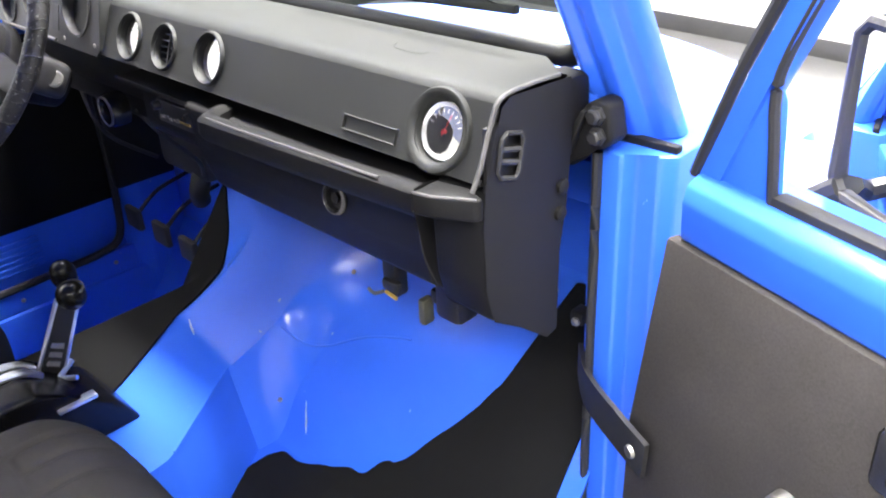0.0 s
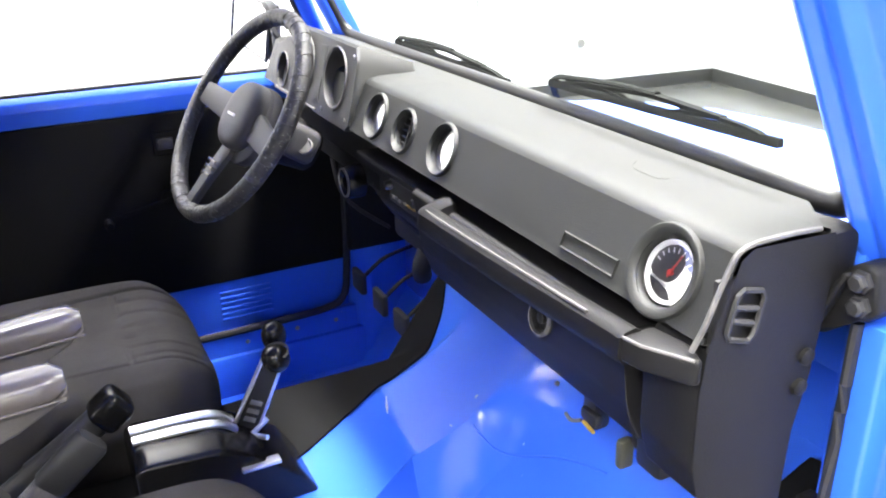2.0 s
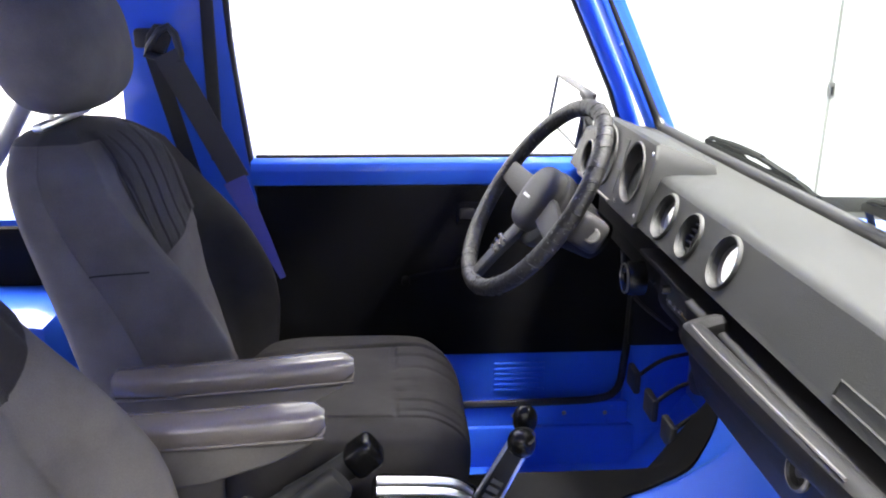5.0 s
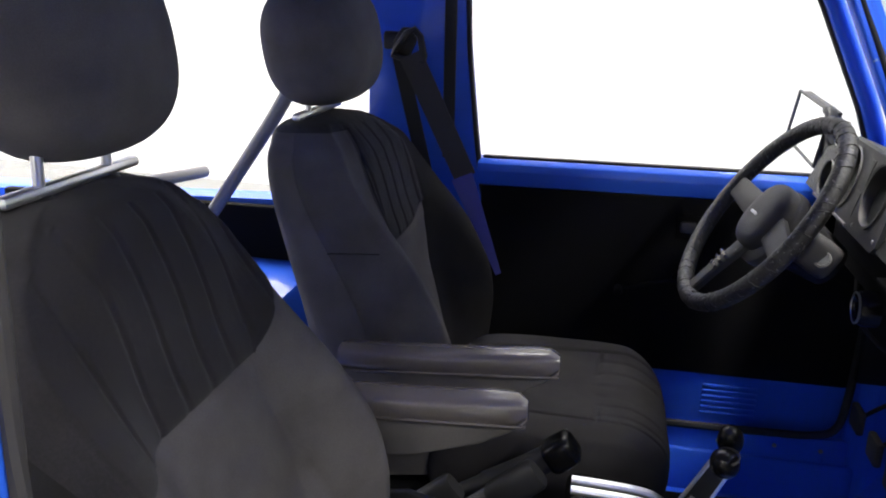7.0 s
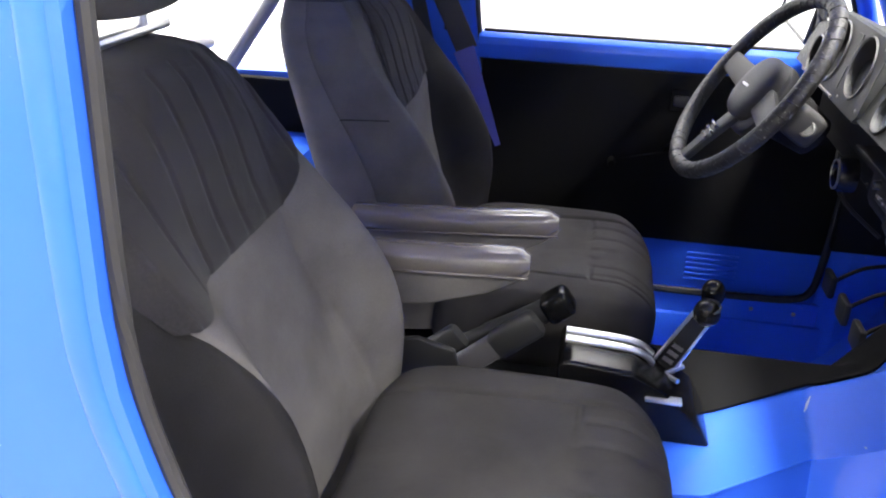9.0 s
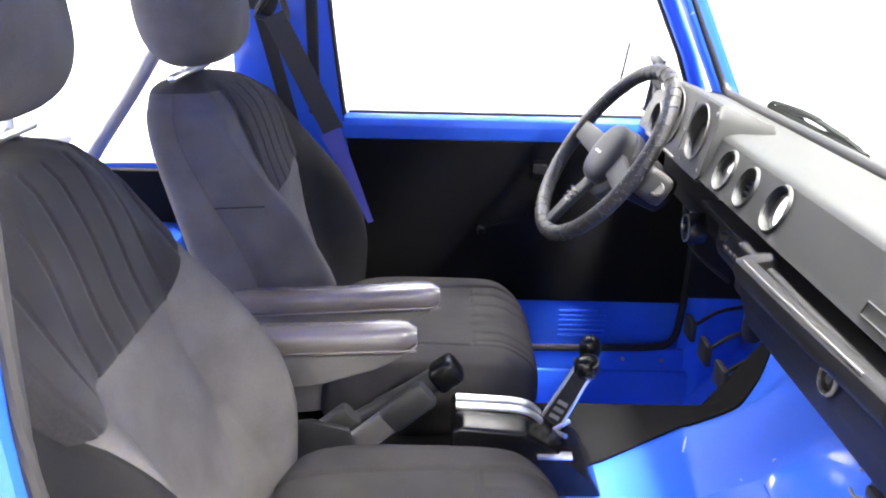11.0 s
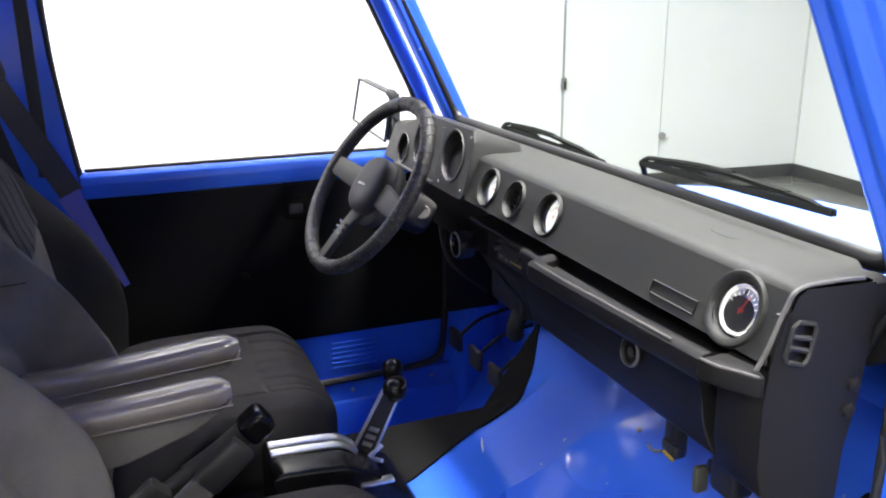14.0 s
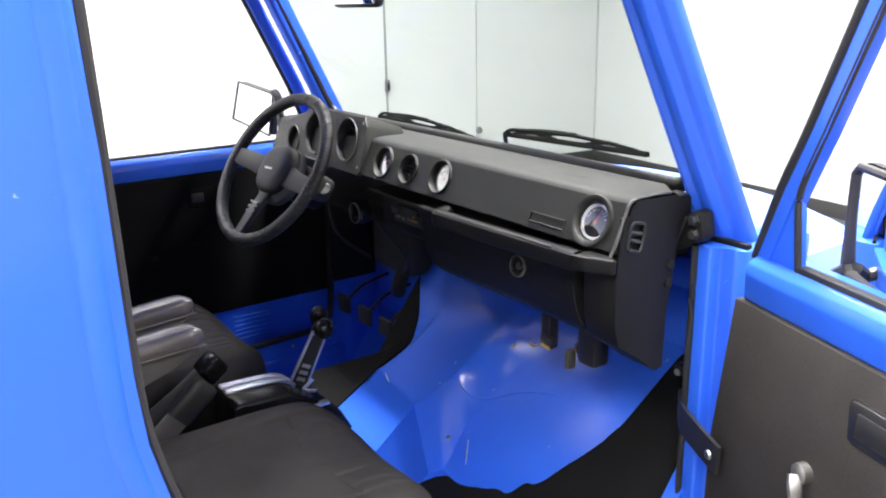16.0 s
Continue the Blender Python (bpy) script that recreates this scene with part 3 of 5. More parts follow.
mat_two = thing("floor_mat", "black carpet on the passenger floor", "car mat", at=(0.35, -0.1, 0.43))
bm = mesh()


def mat_point(u, v):
    x = 0.12 + 0.49 * u
    y = -0.6 + (yedge(x) + 0.6) * v
    x = max(x, tunnel_edge(y) + 0.8 * tunnel_wall(y) + 0.012 + 0.3 * (x - 0.12))
    return (x, y, pan_z(x, y) + 0.007)


surface(bm, mat_point, 100, 90)
thicken(bm, 0.006)
part("carpet", bm, CARPET, mat_two)
bm = mesh()
box(bm, 0.572, 0.578, 0.19, 0.29, 0.43, 0.62, 0.003)
part("kick_carpet", bm, CARPET, mat_two, "black carpet on the kick panel")

# ---- dashboard ----
dash = thing("dashboard", "worn black moulded dashboard with round gauges", "dashboard", at=(0, 0.1, 0.9))
dash.location.z += 0.0145


def face_y(z):
    return 0.003 + 0.42 * (z - 1.042)


GAUGES = ((0.550, 1.0775, 0.0300), (0.137, 1.080, 0.0275), (0.024, 1.078, 0.0255), (-0.075, 1.078, 0.0275))
bm = mesh()
holes = [[(gx + r * math.cos(2 * math.pi * k / 32), gz + r * math.sin(2 * math.pi * k / 32)) for k in range(32)] for gx, gz, r in GAUGES]
plate_with_holes(bm, [(-0.63, 1.048), (0.610, 1.048), (0.616, 1.054), (0.616, 1.112), (-0.63, 1.112)], holes, lambda a, b: (a, face_y(b), b))
part("dash_face", bm, DASH, dash)
# top, underside and rolled edges
bm = mesh()
sec = [(face_y(1.112), 1.112), (face_y(1.112) + 0.004, 1.1165), (face_y(1.112) + 0.012, 1.1195), (0.060, 1.121), (0.12, 1.120), (0.168, 1.116), (0.176, 1.108), (0.176, 1.03), (0.06, 1.03), (0.03, 1.038), (0.010, 1.0405), (0.003, 1.043), (face_y(1.048), 1.048)]
rows = [[bm.verts.new((x, min(y, 0.13) if x > 0.60 else y, z)) for y, z in sec] for x in (-0.63, -0.3, 0.0, 0.3, 0.56, 0.608, 0.616)]
for a, b in zip(rows, rows[1:]):
    for i in range(len(sec) - 1):
        bm.faces.new((a[i], a[i + 1], b[i + 1], b[i]))
part("dash_top", bm, DASH, dash)
# raised rolled rim at the right end, worn pale
bm = mesh()
tube(bm, [(0.616, -0.008, 1.040), (0.618, 0.002, 1.062), (0.618, 0.018, 1.100), (0.618, 0.032, 1.119), (0.618, 0.075, 1.122), (0.618, 0.115, 1.120)], 0.0024, 8)
part("end_rim", bm, WORN, dash, "pale scuffed edge of the dash end")
# end cap with side vent
cap = [(0.004, 1.043), (0.028, 1.112), (0.04, 1.1195), (0.128, 1.116), (0.134, 1.085), (0.130, 1.03), (0.126, 0.985), (0.115, 0.93), (0.112, 0.835), (0.095, 0.832), (0.05, 0.868), (0.012, 0.893), (0.002, 0.93), (0.0, 1.0)]
vent = [(0.026, 1.052), (0.030, 1.044), (0.055, 1.036), (0.062, 1.042), (0.070, 1.080), (0.066, 1.088), (0.042, 1.094), (0.034, 1.089)]
vent = [(0.038 + (a - 0.048) * 0.82, 1.064 + (b - 1.066) * 0.82) for a, b in vent]
bm = mesh()
plate_with_holes(bm, cap, [vent], lambda a, b: (0.622, a, b))
part("end_cap", bm, LID, dash)
bm = mesh()
sweep(bm, [(0.623, a, b) for a, b in vent], circle(0.0026, 6), closed=True, up=(1, 0, 0))
frame_side = part("side_vent", bm, RUBBER, dash, "three-slot black side vent")
bm = mesh()
for k in (1, 2):
    t = k / 3
    a = (0.0216 + 0.0066 * t, 1.0509 + 0.0328 * t)
    b = (0.0462 + 0.0082 * t, 1.0410 + 0.0378 * t)
    tube(bm, [(0.6215, a[0], a[1]), (0.6215, b[0], b[1])], 0.003, 6, curve=False)
part("slat", bm, PLASTIC, frame_side)
bm = mesh()
box(bm, 0.612, 0.616, 0.012, 0.072, 1.028, 1.095)
part("vent_back", bm, RUBBER, frame_side)
# lower right panel below the end cap
bm = mesh()
prism(bm, [(p, q) for p, q in cap[6:]] + [(0.012, 1.035), (0.125, 1.035)], 0.551, 0.620, along_x, 0.006, 2)
part("end_panel", bm, LID, dash)

# gauges set in the face
tilt = math.degrees(math.atan(0.40))
for n, (gx, gz, r) in enumerate(GAUGES):
    m = Matrix.Translation((gx, face_y(gz), gz)) @ pose(0, 0, 0, 90 - tilt, 0, 0)
    bm = mesh()
    ro = 1.42 if n == 0 else 1.28
    revolve(bm, [(r * ro, -0.001), (r * (ro - 0.02), 0.002), (r * (ro - 0.07), 0.0042), (r * (ro - 0.13), 0.0045), (r * 1.10, 0.002), (r * 1.02, -0.002), (r * 0.99, -0.010), (r * 0.96, -0.014), (r * 0.94, -0.036)], m, 44)
    pod = part("gauge", bm, DASH, dash, ("round gauge with a red needle", "round gauge with a pale rim", "small round air vent", "round gauge with a pale rim")[n])
    bm = mesh()
    if n == 2:
        for k in range(-2, 3):
            h = math.sqrt(max(0, 0.9 - (k / 3) ** 2)) * r
            box(bm, -h, h, k * r / 3 - 0.0012, k * r / 3 + 0.0012, -0.014, -0.008, 0, m)
        box(bm, -0.0015, 0.0015, -r * 0.9, r * 0.9, -0.012, -0.006, 0, m)
        part("slat", bm, SPOKE, pod)
        bm = mesh()
        revolve(bm, [(r * 0.96, -0.024), (0, -0.024)], m, 32)
        part("vent_back", bm, RUBBER, pod)
        continue
    dd = 0.009 if n == 0 else 0.011
    revolve(bm, [(r * 0.95, -dd - 0.004), (r * 0.94, 0.003 - dd), (r * 0.90, 0.0035 - dd), (r * 0.80, -dd + 0.0005)], m, 40)
    part("bezel", bm, WHITE if n == 0 else GREYDIAL, pod, "bright white bezel ring" if n == 0 else "")
    bm = mesh()
    revolve(bm, [(r * 0.8, -dd), (0, -dd)], m, 32)
    part("dial", bm, DIAL if n == 0 else SILVERDIAL, pod)
    bm = mesh()
    arc = [radians(15 + 150 * k / 16) for k in range(17)]
    lo = [bm.verts.new(m @ Vector((r * 0.40 * math.cos(a), r * 0.40 * math.sin(a), 0.0003 - dd))) for a in arc]
    hi = [bm.verts.new(m @ Vector((r * 0.78 * math.cos(a), r * 0.78 * math.sin(a), 0.0003 - dd))) for a in arc]
    for k in range(16):
        bm.faces.new((lo[k], lo[k + 1], hi[k + 1], hi[k]))
    part("scale_band", bm, DIAL, pod, "black scale band")
    for k in range(9):
        a = radians(160 - 140 * k / 8)
        part("scale_mark", box(mesh(), r * 0.58, r * 0.72, -0.0006, 0.0006, 0.0004 - dd, 0.0008 - dd, 0, m @ Matrix.Rotation(a, 4, "Z")), WHITE, pod)
    bm = mesh()
    box(bm, -r * 0.16, r * 0.60, -0.0007, 0.0007, 0.0012 - dd, 0.0022 - dd, 0, m @ Matrix.Rotation(radians(70), 4, "Z"))
    revolve(bm, [(0.0026, -dd), (0.0026, 0.003 - dd), (0, 0.0035 - dd)], m, 12)
    part("needle", bm, RED, pod, "red needle")
    bm = mesh()
    revolve(bm, [(r * 0.94, 0.0045 - dd), (0, 0.006 - dd)], m, 32)
    part("lens", bm, CLEARDIAL, pod)

# raised blank slot and embossed patch
bm = mesh()
sweep(bm, [(x, face_y(z) - 0.001, z) for x, z in ((0.415, 1.053), (0.497, 1.053), (0.497, 1.067), (0.415, 1.067))], circle(0.0016, 6), closed=True, up=(0, 1, 0))
part("blank_slot", bm, DASH, dash)
bm = mesh()
sweep(bm, [(x, y, 1.1203) for x, y in ((0.40, 0.106), (0.408, 0.094), (0.419, 0.088), (0.44, 0.086), (0.456, 0.087), (0.460, 0.096))], circle(0.0008, 6))
part("embossed_patch", bm, DASH, dash)

# instrument binnacle
bm = mesh()
BX0, BX1, BZ0, BZ1 = -0.555, -0.150, 1.040, 1.162
bout = [(BX0, 1.06), (BX0 + 0.015, BZ0), (BX1 - 0.01, BZ0), (BX1, BZ0 + 0.01), (BX1, BZ1 - 0.02), (BX1 - 0.015, BZ1), (-0.43, BZ1 + 0.002), (-0.46, 1.145), (-0.50, 1.135), (BX0, 1.118)]


def bin_y(z):
    return -0.001 + 0.24 * (z - 1.045)


def oval(cx, cz, rx, rz, n=28):
    return [(cx + rx * math.cos(2 * math.pi * k / n), cz + rz * math.sin(2 * math.pi * k / n)) for k in range(n)]


bholes = [oval(-0.228, 1.108, 0.046, 0.045), oval(-0.385, 1.106, 0.050, 0.047), oval(-0.498, 1.080, 0.030, 0.030)]
plate_with_holes(bm, bout, bholes, lambda a, b: (a, bin_y(b), b))
face = part("binnacle_face", bm, SPOKE, dash, "grey instrument binnacle face")
# black plates instead of openings, for the dark inside the slots
for sz0, sz1, sx in ((1.110, 1.150, -0.298), (1.060, 1.098, -0.304)):
    bm = mesh()
    prism(bm, ((sx - 0.014, sz0), (sx + 0.010, sz0), (sx + 0.012, sz1), (sx - 0.012, sz1)), -0.0010, 0.012, lambda p, q, c: (p, bin_y(q) + c, q))
    part("slot", bm, RUBBER, face, "black plate for the dark inside a narrow slot")
for sx, sz in ((-0.165, 1.150), (-0.165, 1.055), (-0.272, 1.052)):
    part("face_screw", revolve(mesh(), [(0.0035, 0), (0.003, 0.0015), (0, 0.002)], Matrix.Translation((sx, bin_y(sz), sz)) @ pose(0, 0, 0, 90, 0, 0), 10), STEEL, face)
bm = mesh()
ring0 = [bm.verts.new((a, bin_y(b), b)) for a, b in bout]
ring1 = [bm.verts.new((a, bin_y(b) + 0.006, b + (0.003 if b > 1.1 else -0.003))) for a, b in bout]
ring2 = [bm.verts.new((a, 0.12, b - (0.03 if b > 1.1 else 0))) for a, b in bout]
for p, q in ((ring0, ring1), (ring1, ring2)):
    for i in range(len(bout)):
        j = (i + 1) % len(bout)
        bm.faces.new((p[i], p[j], q[j], q[i]))
part("binnacle_hood", bm, DASH, dash)
for n, hole in enumerate(bholes):
    bm = mesh()
    c = (sum(a for a, b in hole) / len(hole), sum(b for a, b in hole) / len(hole))
    loops = []
    for k, d in ((1.10, -0.001), (1.08, -0.004), (1.0, -0.003), (0.96, 0.014), (0.92, 0.035), (0.0, 0.036)):
        if k:
            loops.append([bm.verts.new((c[0] + (a - c[0]) * k, bin_y(b) + d, c[1] + (b - c[1]) * k)) for a, b in hole])
    for p, q in zip(loops, loops[1:]):
        for i in range(len(hole)):
            j = (i + 1) % len(hole)
            bm.faces.new((p[i], p[j], q[j], q[i]))
    pod = part("instrument_dial", bm, SPOKE, dash, "deep-set round instrument")
    bm = mesh()
    bm.faces.new([bm.verts.new((c[0] + (a - c[0]) * 0.92, bin_y(b) + 0.032, c[1] + (b - c[1]) * 0.92)) for a, b in hole])
    part("dial", bm, DIAL, pod)
    for k in range(11):
        a = radians(230 - 280 * k / 10)
        rr = 0.036 if n < 2 else 0.02
        p = Vector((c[0] + rr * math.cos(a), bin_y(c[1]) + 0.030, c[1] + rr * math.sin(a)))
        part("scale_mark", box(mesh(), -0.003, 0.003, -0.0004, 0.0004, -0.0008, 0.0008, 0, Matrix.Translation(p) @ Matrix.Rotation(-a, 4, "Y")), WHITE, pod)
    bm = mesh()
    box(bm, 0, 0.03 if n < 2 else 0.016, -0.0005, 0.0005, -0.001, 0.001, 0, Matrix.Translation((c[0], bin_y(c[1]) + 0.028, c[1])) @ Matrix.Rotation(radians(130), 4, "Y"))
    part("needle", bm, RED, pod)
bm = mesh()
tube(bm, [(-0.52, bin_y(1.046) - 0.002, 1.046), (-0.42, bin_y(1.045) - 0.002, 1.0455), (-0.30, bin_y(1.045) - 0.002, 1.0455)], 0.0022, 6)
part("scuffed_edge", bm, WORN, dash, "pale scuffed lower edge")

# dark panels added to keep light out of the driver's footwell
bm = mesh()
box(bm, -0.60, 0.10, 0.075, 0.30, 0.905, 0.93, 0.006)
box(bm, -0.60, -0.12, 0.06, 0.085, 0.92, 1.0, 0.006)
part("under_dash_shade", bm, LID, dash)
# black block added to shade the driver's footwell from the right
bm = mesh()
box(bm, -0.47, -0.285, 0.20, 0.292, 0.72, 0.915, 0.015)
tube(bm, [(-0.34, 0.22, 0.73), (-0.35, 0.21, 0.69), (-0.37, 0.22, 0.66)], 0.02, 12)
part("footwell_blocker", bm, RUBBER, dash, "black block added below the dash to darken the footwell")
# lower shelf, radio panel, glovebox
bm = mesh()
box(bm, -0.56, 0.60, 0.055, 0.10, 0.955, 1.036, 0.004)
part("shelf_back", bm, LID, dash)
bm = mesh()
box(bm, -0.12, 0.60, 0.0, 0.07, 1.010, 1.018, 0.002)
part("shelf", bm, LID, dash)
bm = mesh()
prism(bm, ((0.03, 1.01), (0.028, 0.945), (0.036, 0.928), (0.12, 0.925), (0.12, 1.01)), -0.105, 0.095, along_x, 0.004)
panel = part("radio_panel", bm, LID, dash, "dark radio panel below the dash")
bm = mesh()
box(bm, -0.04, 0.07, 0.018, 0.032, 0.960, 0.995, 0.003)
radio = part("radio", bm, DIAL, panel, "black radio with small pale keys")
for k in range(6):
    part("radio_key", box(mesh(), -0.034 + 0.010 * k, -0.028 + 0.010 * k, 0.0155, 0.019, 0.967 + 0.001 * (k % 3), 0.972 + 0.001 * (k % 3), 0.0008), STEEL if k % 2 else WORN, radio)
for kx in (-0.031, 0.061):
    part("radio_knob", revolve(mesh(), [(0.007, 0.0), (0.0065, 0.010), (0.005, 0.012), (0, 0.012)], Matrix.Translation((kx, 0.019, 0.986)) @ pose(0, 0, 0, 90, 0, 0), 16), PLASTIC, radio)
bm = mesh()
box(bm, 0.026, 0.052, 0.0165, 0.0185, 0.970, 0.973)
box(bm, 0.036, 0.056, 0.0165, 0.0185, 0.978, 0.981)
part("brass_tag", bm, YELLOW, panel, "small yellow metal tag")
bm = mesh()
revolve(bm, [(0.027, -0.01), (0.028, 0.010), (0.025, 0.018), (0.021, 0.020), (0.018, 0.012), (0.008, 0.012), (0.008, 0.019), (0, 0.020)], Matrix.Translation((-0.185, 0.02, 0.948)) @ pose(0, 0, 0, 90, 0, 0), 24)
switch = part("round_switch", bm, GLOSSBLACK, dash, "round black switch")
part("switch_ring", revolve(mesh(), [(0.0235, 0.017), (0.0245, 0.0205), (0.0215, 0.0215)], Matrix.Translation((-0.185, 0.02, 0.948)) @ pose(0, 0, 0, 90, 0, 0), 28), STEEL, switch, "bright ring")
for cable in (((-0.21, 0.06, 0.93), (-0.20, 0.09, 0.88), (-0.23, 0.16, 0.80), (-0.30, 0.20, 0.74)), ((-0.15, 0.06, 0.93), (-0.16, 0.10, 0.90), (-0.22, 0.17, 0.86), (-0.30, 0.21, 0.85)), ((-0.48, 0.08, 0.92), (-0.47, 0.10, 0.82), (-0.46, 0.19, 0.74))):
    part("cable", tube(mesh(), list(cable), 0.0042, 8), RUBBER, dash, "black cable hanging below the dash")
bm = mesh()
prism(bm, ((-0.012, 1.022), (-0.004, 0.985), (0.004, 0.94), (0.016, 0.900), (0.045, 0.876), (0.14, 0.870), (0.14, 1.010), (0.0, 1.022)), 0.10, 0.534, along_x, 0.006, 3)
glove = part("glovebox", bm, LID, dash, "black glovebox lid with round lock")
bm = mesh()
sweep(bm, smooth_path([(0.185, 0.0, 1.020), (0.212, -0.036, 1.024), (0.24, -0.040, 1.025), (0.4, -0.035, 1.026), (0.53, -0.027, 1.026), (0.566, -0.025, 1.026)], 6),
      [(-0.010, -0.014), (0.008, -0.016), (0.014, -0.006), (0.013, 0.010), (0.007, 0.014), (-0.004, 0.015), (-0.012, 0.010), (-0.014, 0.0)])
part("grab_handle", bm, LID, glove, "moulded grab bar with scuffed edges")
bm = mesh()
prism(bm, ((0.562, -0.036), (0.585, -0.032), (0.624, -0.012), (0.627, -0.004), (0.60, 0.006), (0.562, 0.0)), 1.013, 1.037, along_z, 0.005, 3)
part("handle_end", bm, LID, glove, "scuffed end block of the grab bar")
bm = mesh()
tube(bm, [(0.222, -0.046, 1.038), (0.3, -0.046, 1.039), (0.52, -0.037, 1.040)], 0.0016, 6)
tube(bm, [(0.565, -0.035, 1.0365), (0.586, -0.031, 1.0365), (0.624, -0.011, 1.0365)], 0.0016, 6, curve=False)
part("scuff_line", bm, WORN, glove)
m = Matrix.Translation((0.403, -0.0035, 0.972)) @ pose(0, 0, 0, 82, 0, 0)
bm = mesh()
revolve(bm, [(0.019, 0.0), (0.019, 0.004), (0.0165, 0.006), (0.014, 0.004), (0.013, -0.002), (0.0, -0.002)], m, 32)
lock = part("glovebox_lock", bm, LID, glove, "round black push lock")
bm = mesh()
revolve(bm, [(0.006, -0.002), (0.006, 0.003), (0.0, 0.0035)], m, 16)
part("lock_barrel", bm, PLASTIC, lock)
part("lock_ring", revolve(mesh(), [(0.0195, 0.003), (0.0190, 0.0055), (0.0170, 0.0065), (0.0160, 0.0055)], m, 36), WORN, lock, "worn pale ring")
bm = mesh()
tube(bm, [(0.533, -0.004, 1.0), (0.533, 0.004, 0.94), (0.533, 0.02, 0.90)], 0.0009, 6)
part("lid_gap", bm, RUBBER, glove)
# small latch and box hanging below
bm = mesh()
box(bm, 0.346, 0.372, 0.095, 0.120, 0.778, 0.87, 0.006)
box(bm, 0.352, 0.384, 0.088, 0.100, 0.792, 0.808, 0.004)
latch_body = part("heater_latch", bm, PLASTIC, dash, "small black latch below the glovebox")
part("latch_pin", tube(mesh(), [(0.360, 0.088, 0.790), (0.382, 0.087, 0.788)], 0.0026, 8, curve=False), YELLOW, latch_body, "brass pin")
part("latch_hook", tube(mesh(), [(0.352, 0.091, 0.786), (0.340, 0.085, 0.781), (0.328, 0.085, 0.784)], 0.0024, 8), STEEL, latch_body, "steel hook")
bm = mesh()
box(bm, 0.438, 0.482, 0.10, 0.14, 0.778, 0.87, 0.008)
box(bm, 0.426, 0.442, 0.105, 0.135, 0.792, 0.812, 0.004)
ctl = part("control_box", bm, PLASTIC, dash, "small black control box below the glovebox")
part("control_tab", box(mesh(), 0.412, 0.424, 0.095, 0.115, 0.758, 0.796, 0.004), TAB, ctl, "olive plastic tab")
part("end_filler", box(mesh(), 0.50, 0.568, 0.140, 0.235, 0.985, 1.085, 0.008), LID, dash)
part("corner_filler", box(mesh(), 0.582, 0.618, 0.112, 0.168, 1.035, 1.112, 0.006), LID, dash)
# bolted block between dash end and pillar
bm = mesh()
prism(bm, ((0.592, 1.036), (0.608, 1.070), (0.626, 1.098), (0.640, 1.106), (0.653, 1.102), (0.660, 1.066), (0.648, 1.054), (0.632, 1.052), (0.610, 1.026)), 0.146, 0.176, along_y, 0.005, 3)
blk = part("hinge_bracket", bm, LID, car, "slanted black bolted windscreen bracket")
prism_web = prism(mesh(), ((0.598, 1.040), (0.628, 1.096), (0.634, 1.094), (0.612, 1.040)), 0.136, 0.147, along_y, 0.003, 2)
part("web", prism_web, LID, blk)
for hx, hz in ((0.641, 1.090), (0.643, 1.069)):
    bm = mesh()
    revolve(bm, [(0.0105, -0.001), (0.0105, 0.003), (0.008, 0.004), (0.008, 0.009), (0.006, 0.0105), (0, 0.0105)], Matrix.Translation((hx, 0.146, hz)) @ pose(0, 0, 0, 90, 0, 0), 6)
    part("bolt", bm, PLASTIC, blk, "black hexagon bolt")
kick = part("kick_bracket", box(mesh(), 0.582, 0.600, 0.190, 0.212, 0.800, 0.818, 0.003), LID, car, "dark bracket below the dash end")
part("bolt", revolve(mesh(), [(0.006, 0), (0.006, 0.003), (0.003, 0.005), (0, 0.005)], Matrix.Translation((0.592, 0.190, 0.806)) @ pose(0, 0, 0, 90, 0, 0), 6), STEEL, kick, "bright bolt")
# a black strip stands for the dark gap between hinge pillar and cowl
bm = mesh()
box(bm, 0.630, 0.704, 0.194, 0.206, 1.0470, 1.0560, 0.002)
part("jamb_gap", bm, LID, car, "black strip for the dark gap above the hinge pillar")
for hy, hz in ((0.116, 1.0055), (0.113, 0.9765)):
    bm = mesh()
    revolve(bm, [(0.008, 0.0), (0.008, 0.004), (0.005, 0.006), (0, 0.006)], Matrix.Translation((0.622, hy, hz)) @ pose(0, 0, 0, 0, 90, 0), 14)
    part("screw", bm, LID, dash)

# ---- steering wheel ----
wheel = thing("steering_wheel", "three-spoke steering wheel with black laced leather rim", "steering wheel", at=(-0.33, -0.12, 1.045))
WM = Matrix.Translation((-0.339, -0.124, 1.0585)) @ pose(0, 0, 0, 55.7, 0, 7.1)
R = 0.178
bm = mesh()
sweep(bm, [WM @ Vector((R * math.cos(a), R * math.sin(a), 0)) for a in (2 * math.pi * i / 72 for i in range(72))], circle(0.0145, 12), closed=True, up=WM.to_3x3() @ Vector((0, 0, 1)))
rim = part("rim", bm, WRAP, wheel, "laced black leather rim")
bm = mesh()
rng = random.Random(4)
for k in range(44):
    a = 2 * math.pi * (k + rng.uniform(-0.35, 0.35)) / 44
    c = WM @ Matrix.Rotation(a, 4, "Z") @ Matrix.Translation((R, 0, 0)) @ pose(0, 0, 0, 90 + rng.uniform(8, 30), 0, 0)
    pts = [c @ Vector((0.0153 * math.cos(2 * math.pi * i / 8), 0.0153 * math.sin(2 * math.pi * i / 8), 0)) for i in range(8)]
    sweep(bm, pts, circle(rng.uniform(0.0007, 0.0014), 4), closed=True, up=c.to_3x3() @ Vector((0, 0, 1)))
tagged(part("lacing", bm, WRAP, rim), kind="stuff")
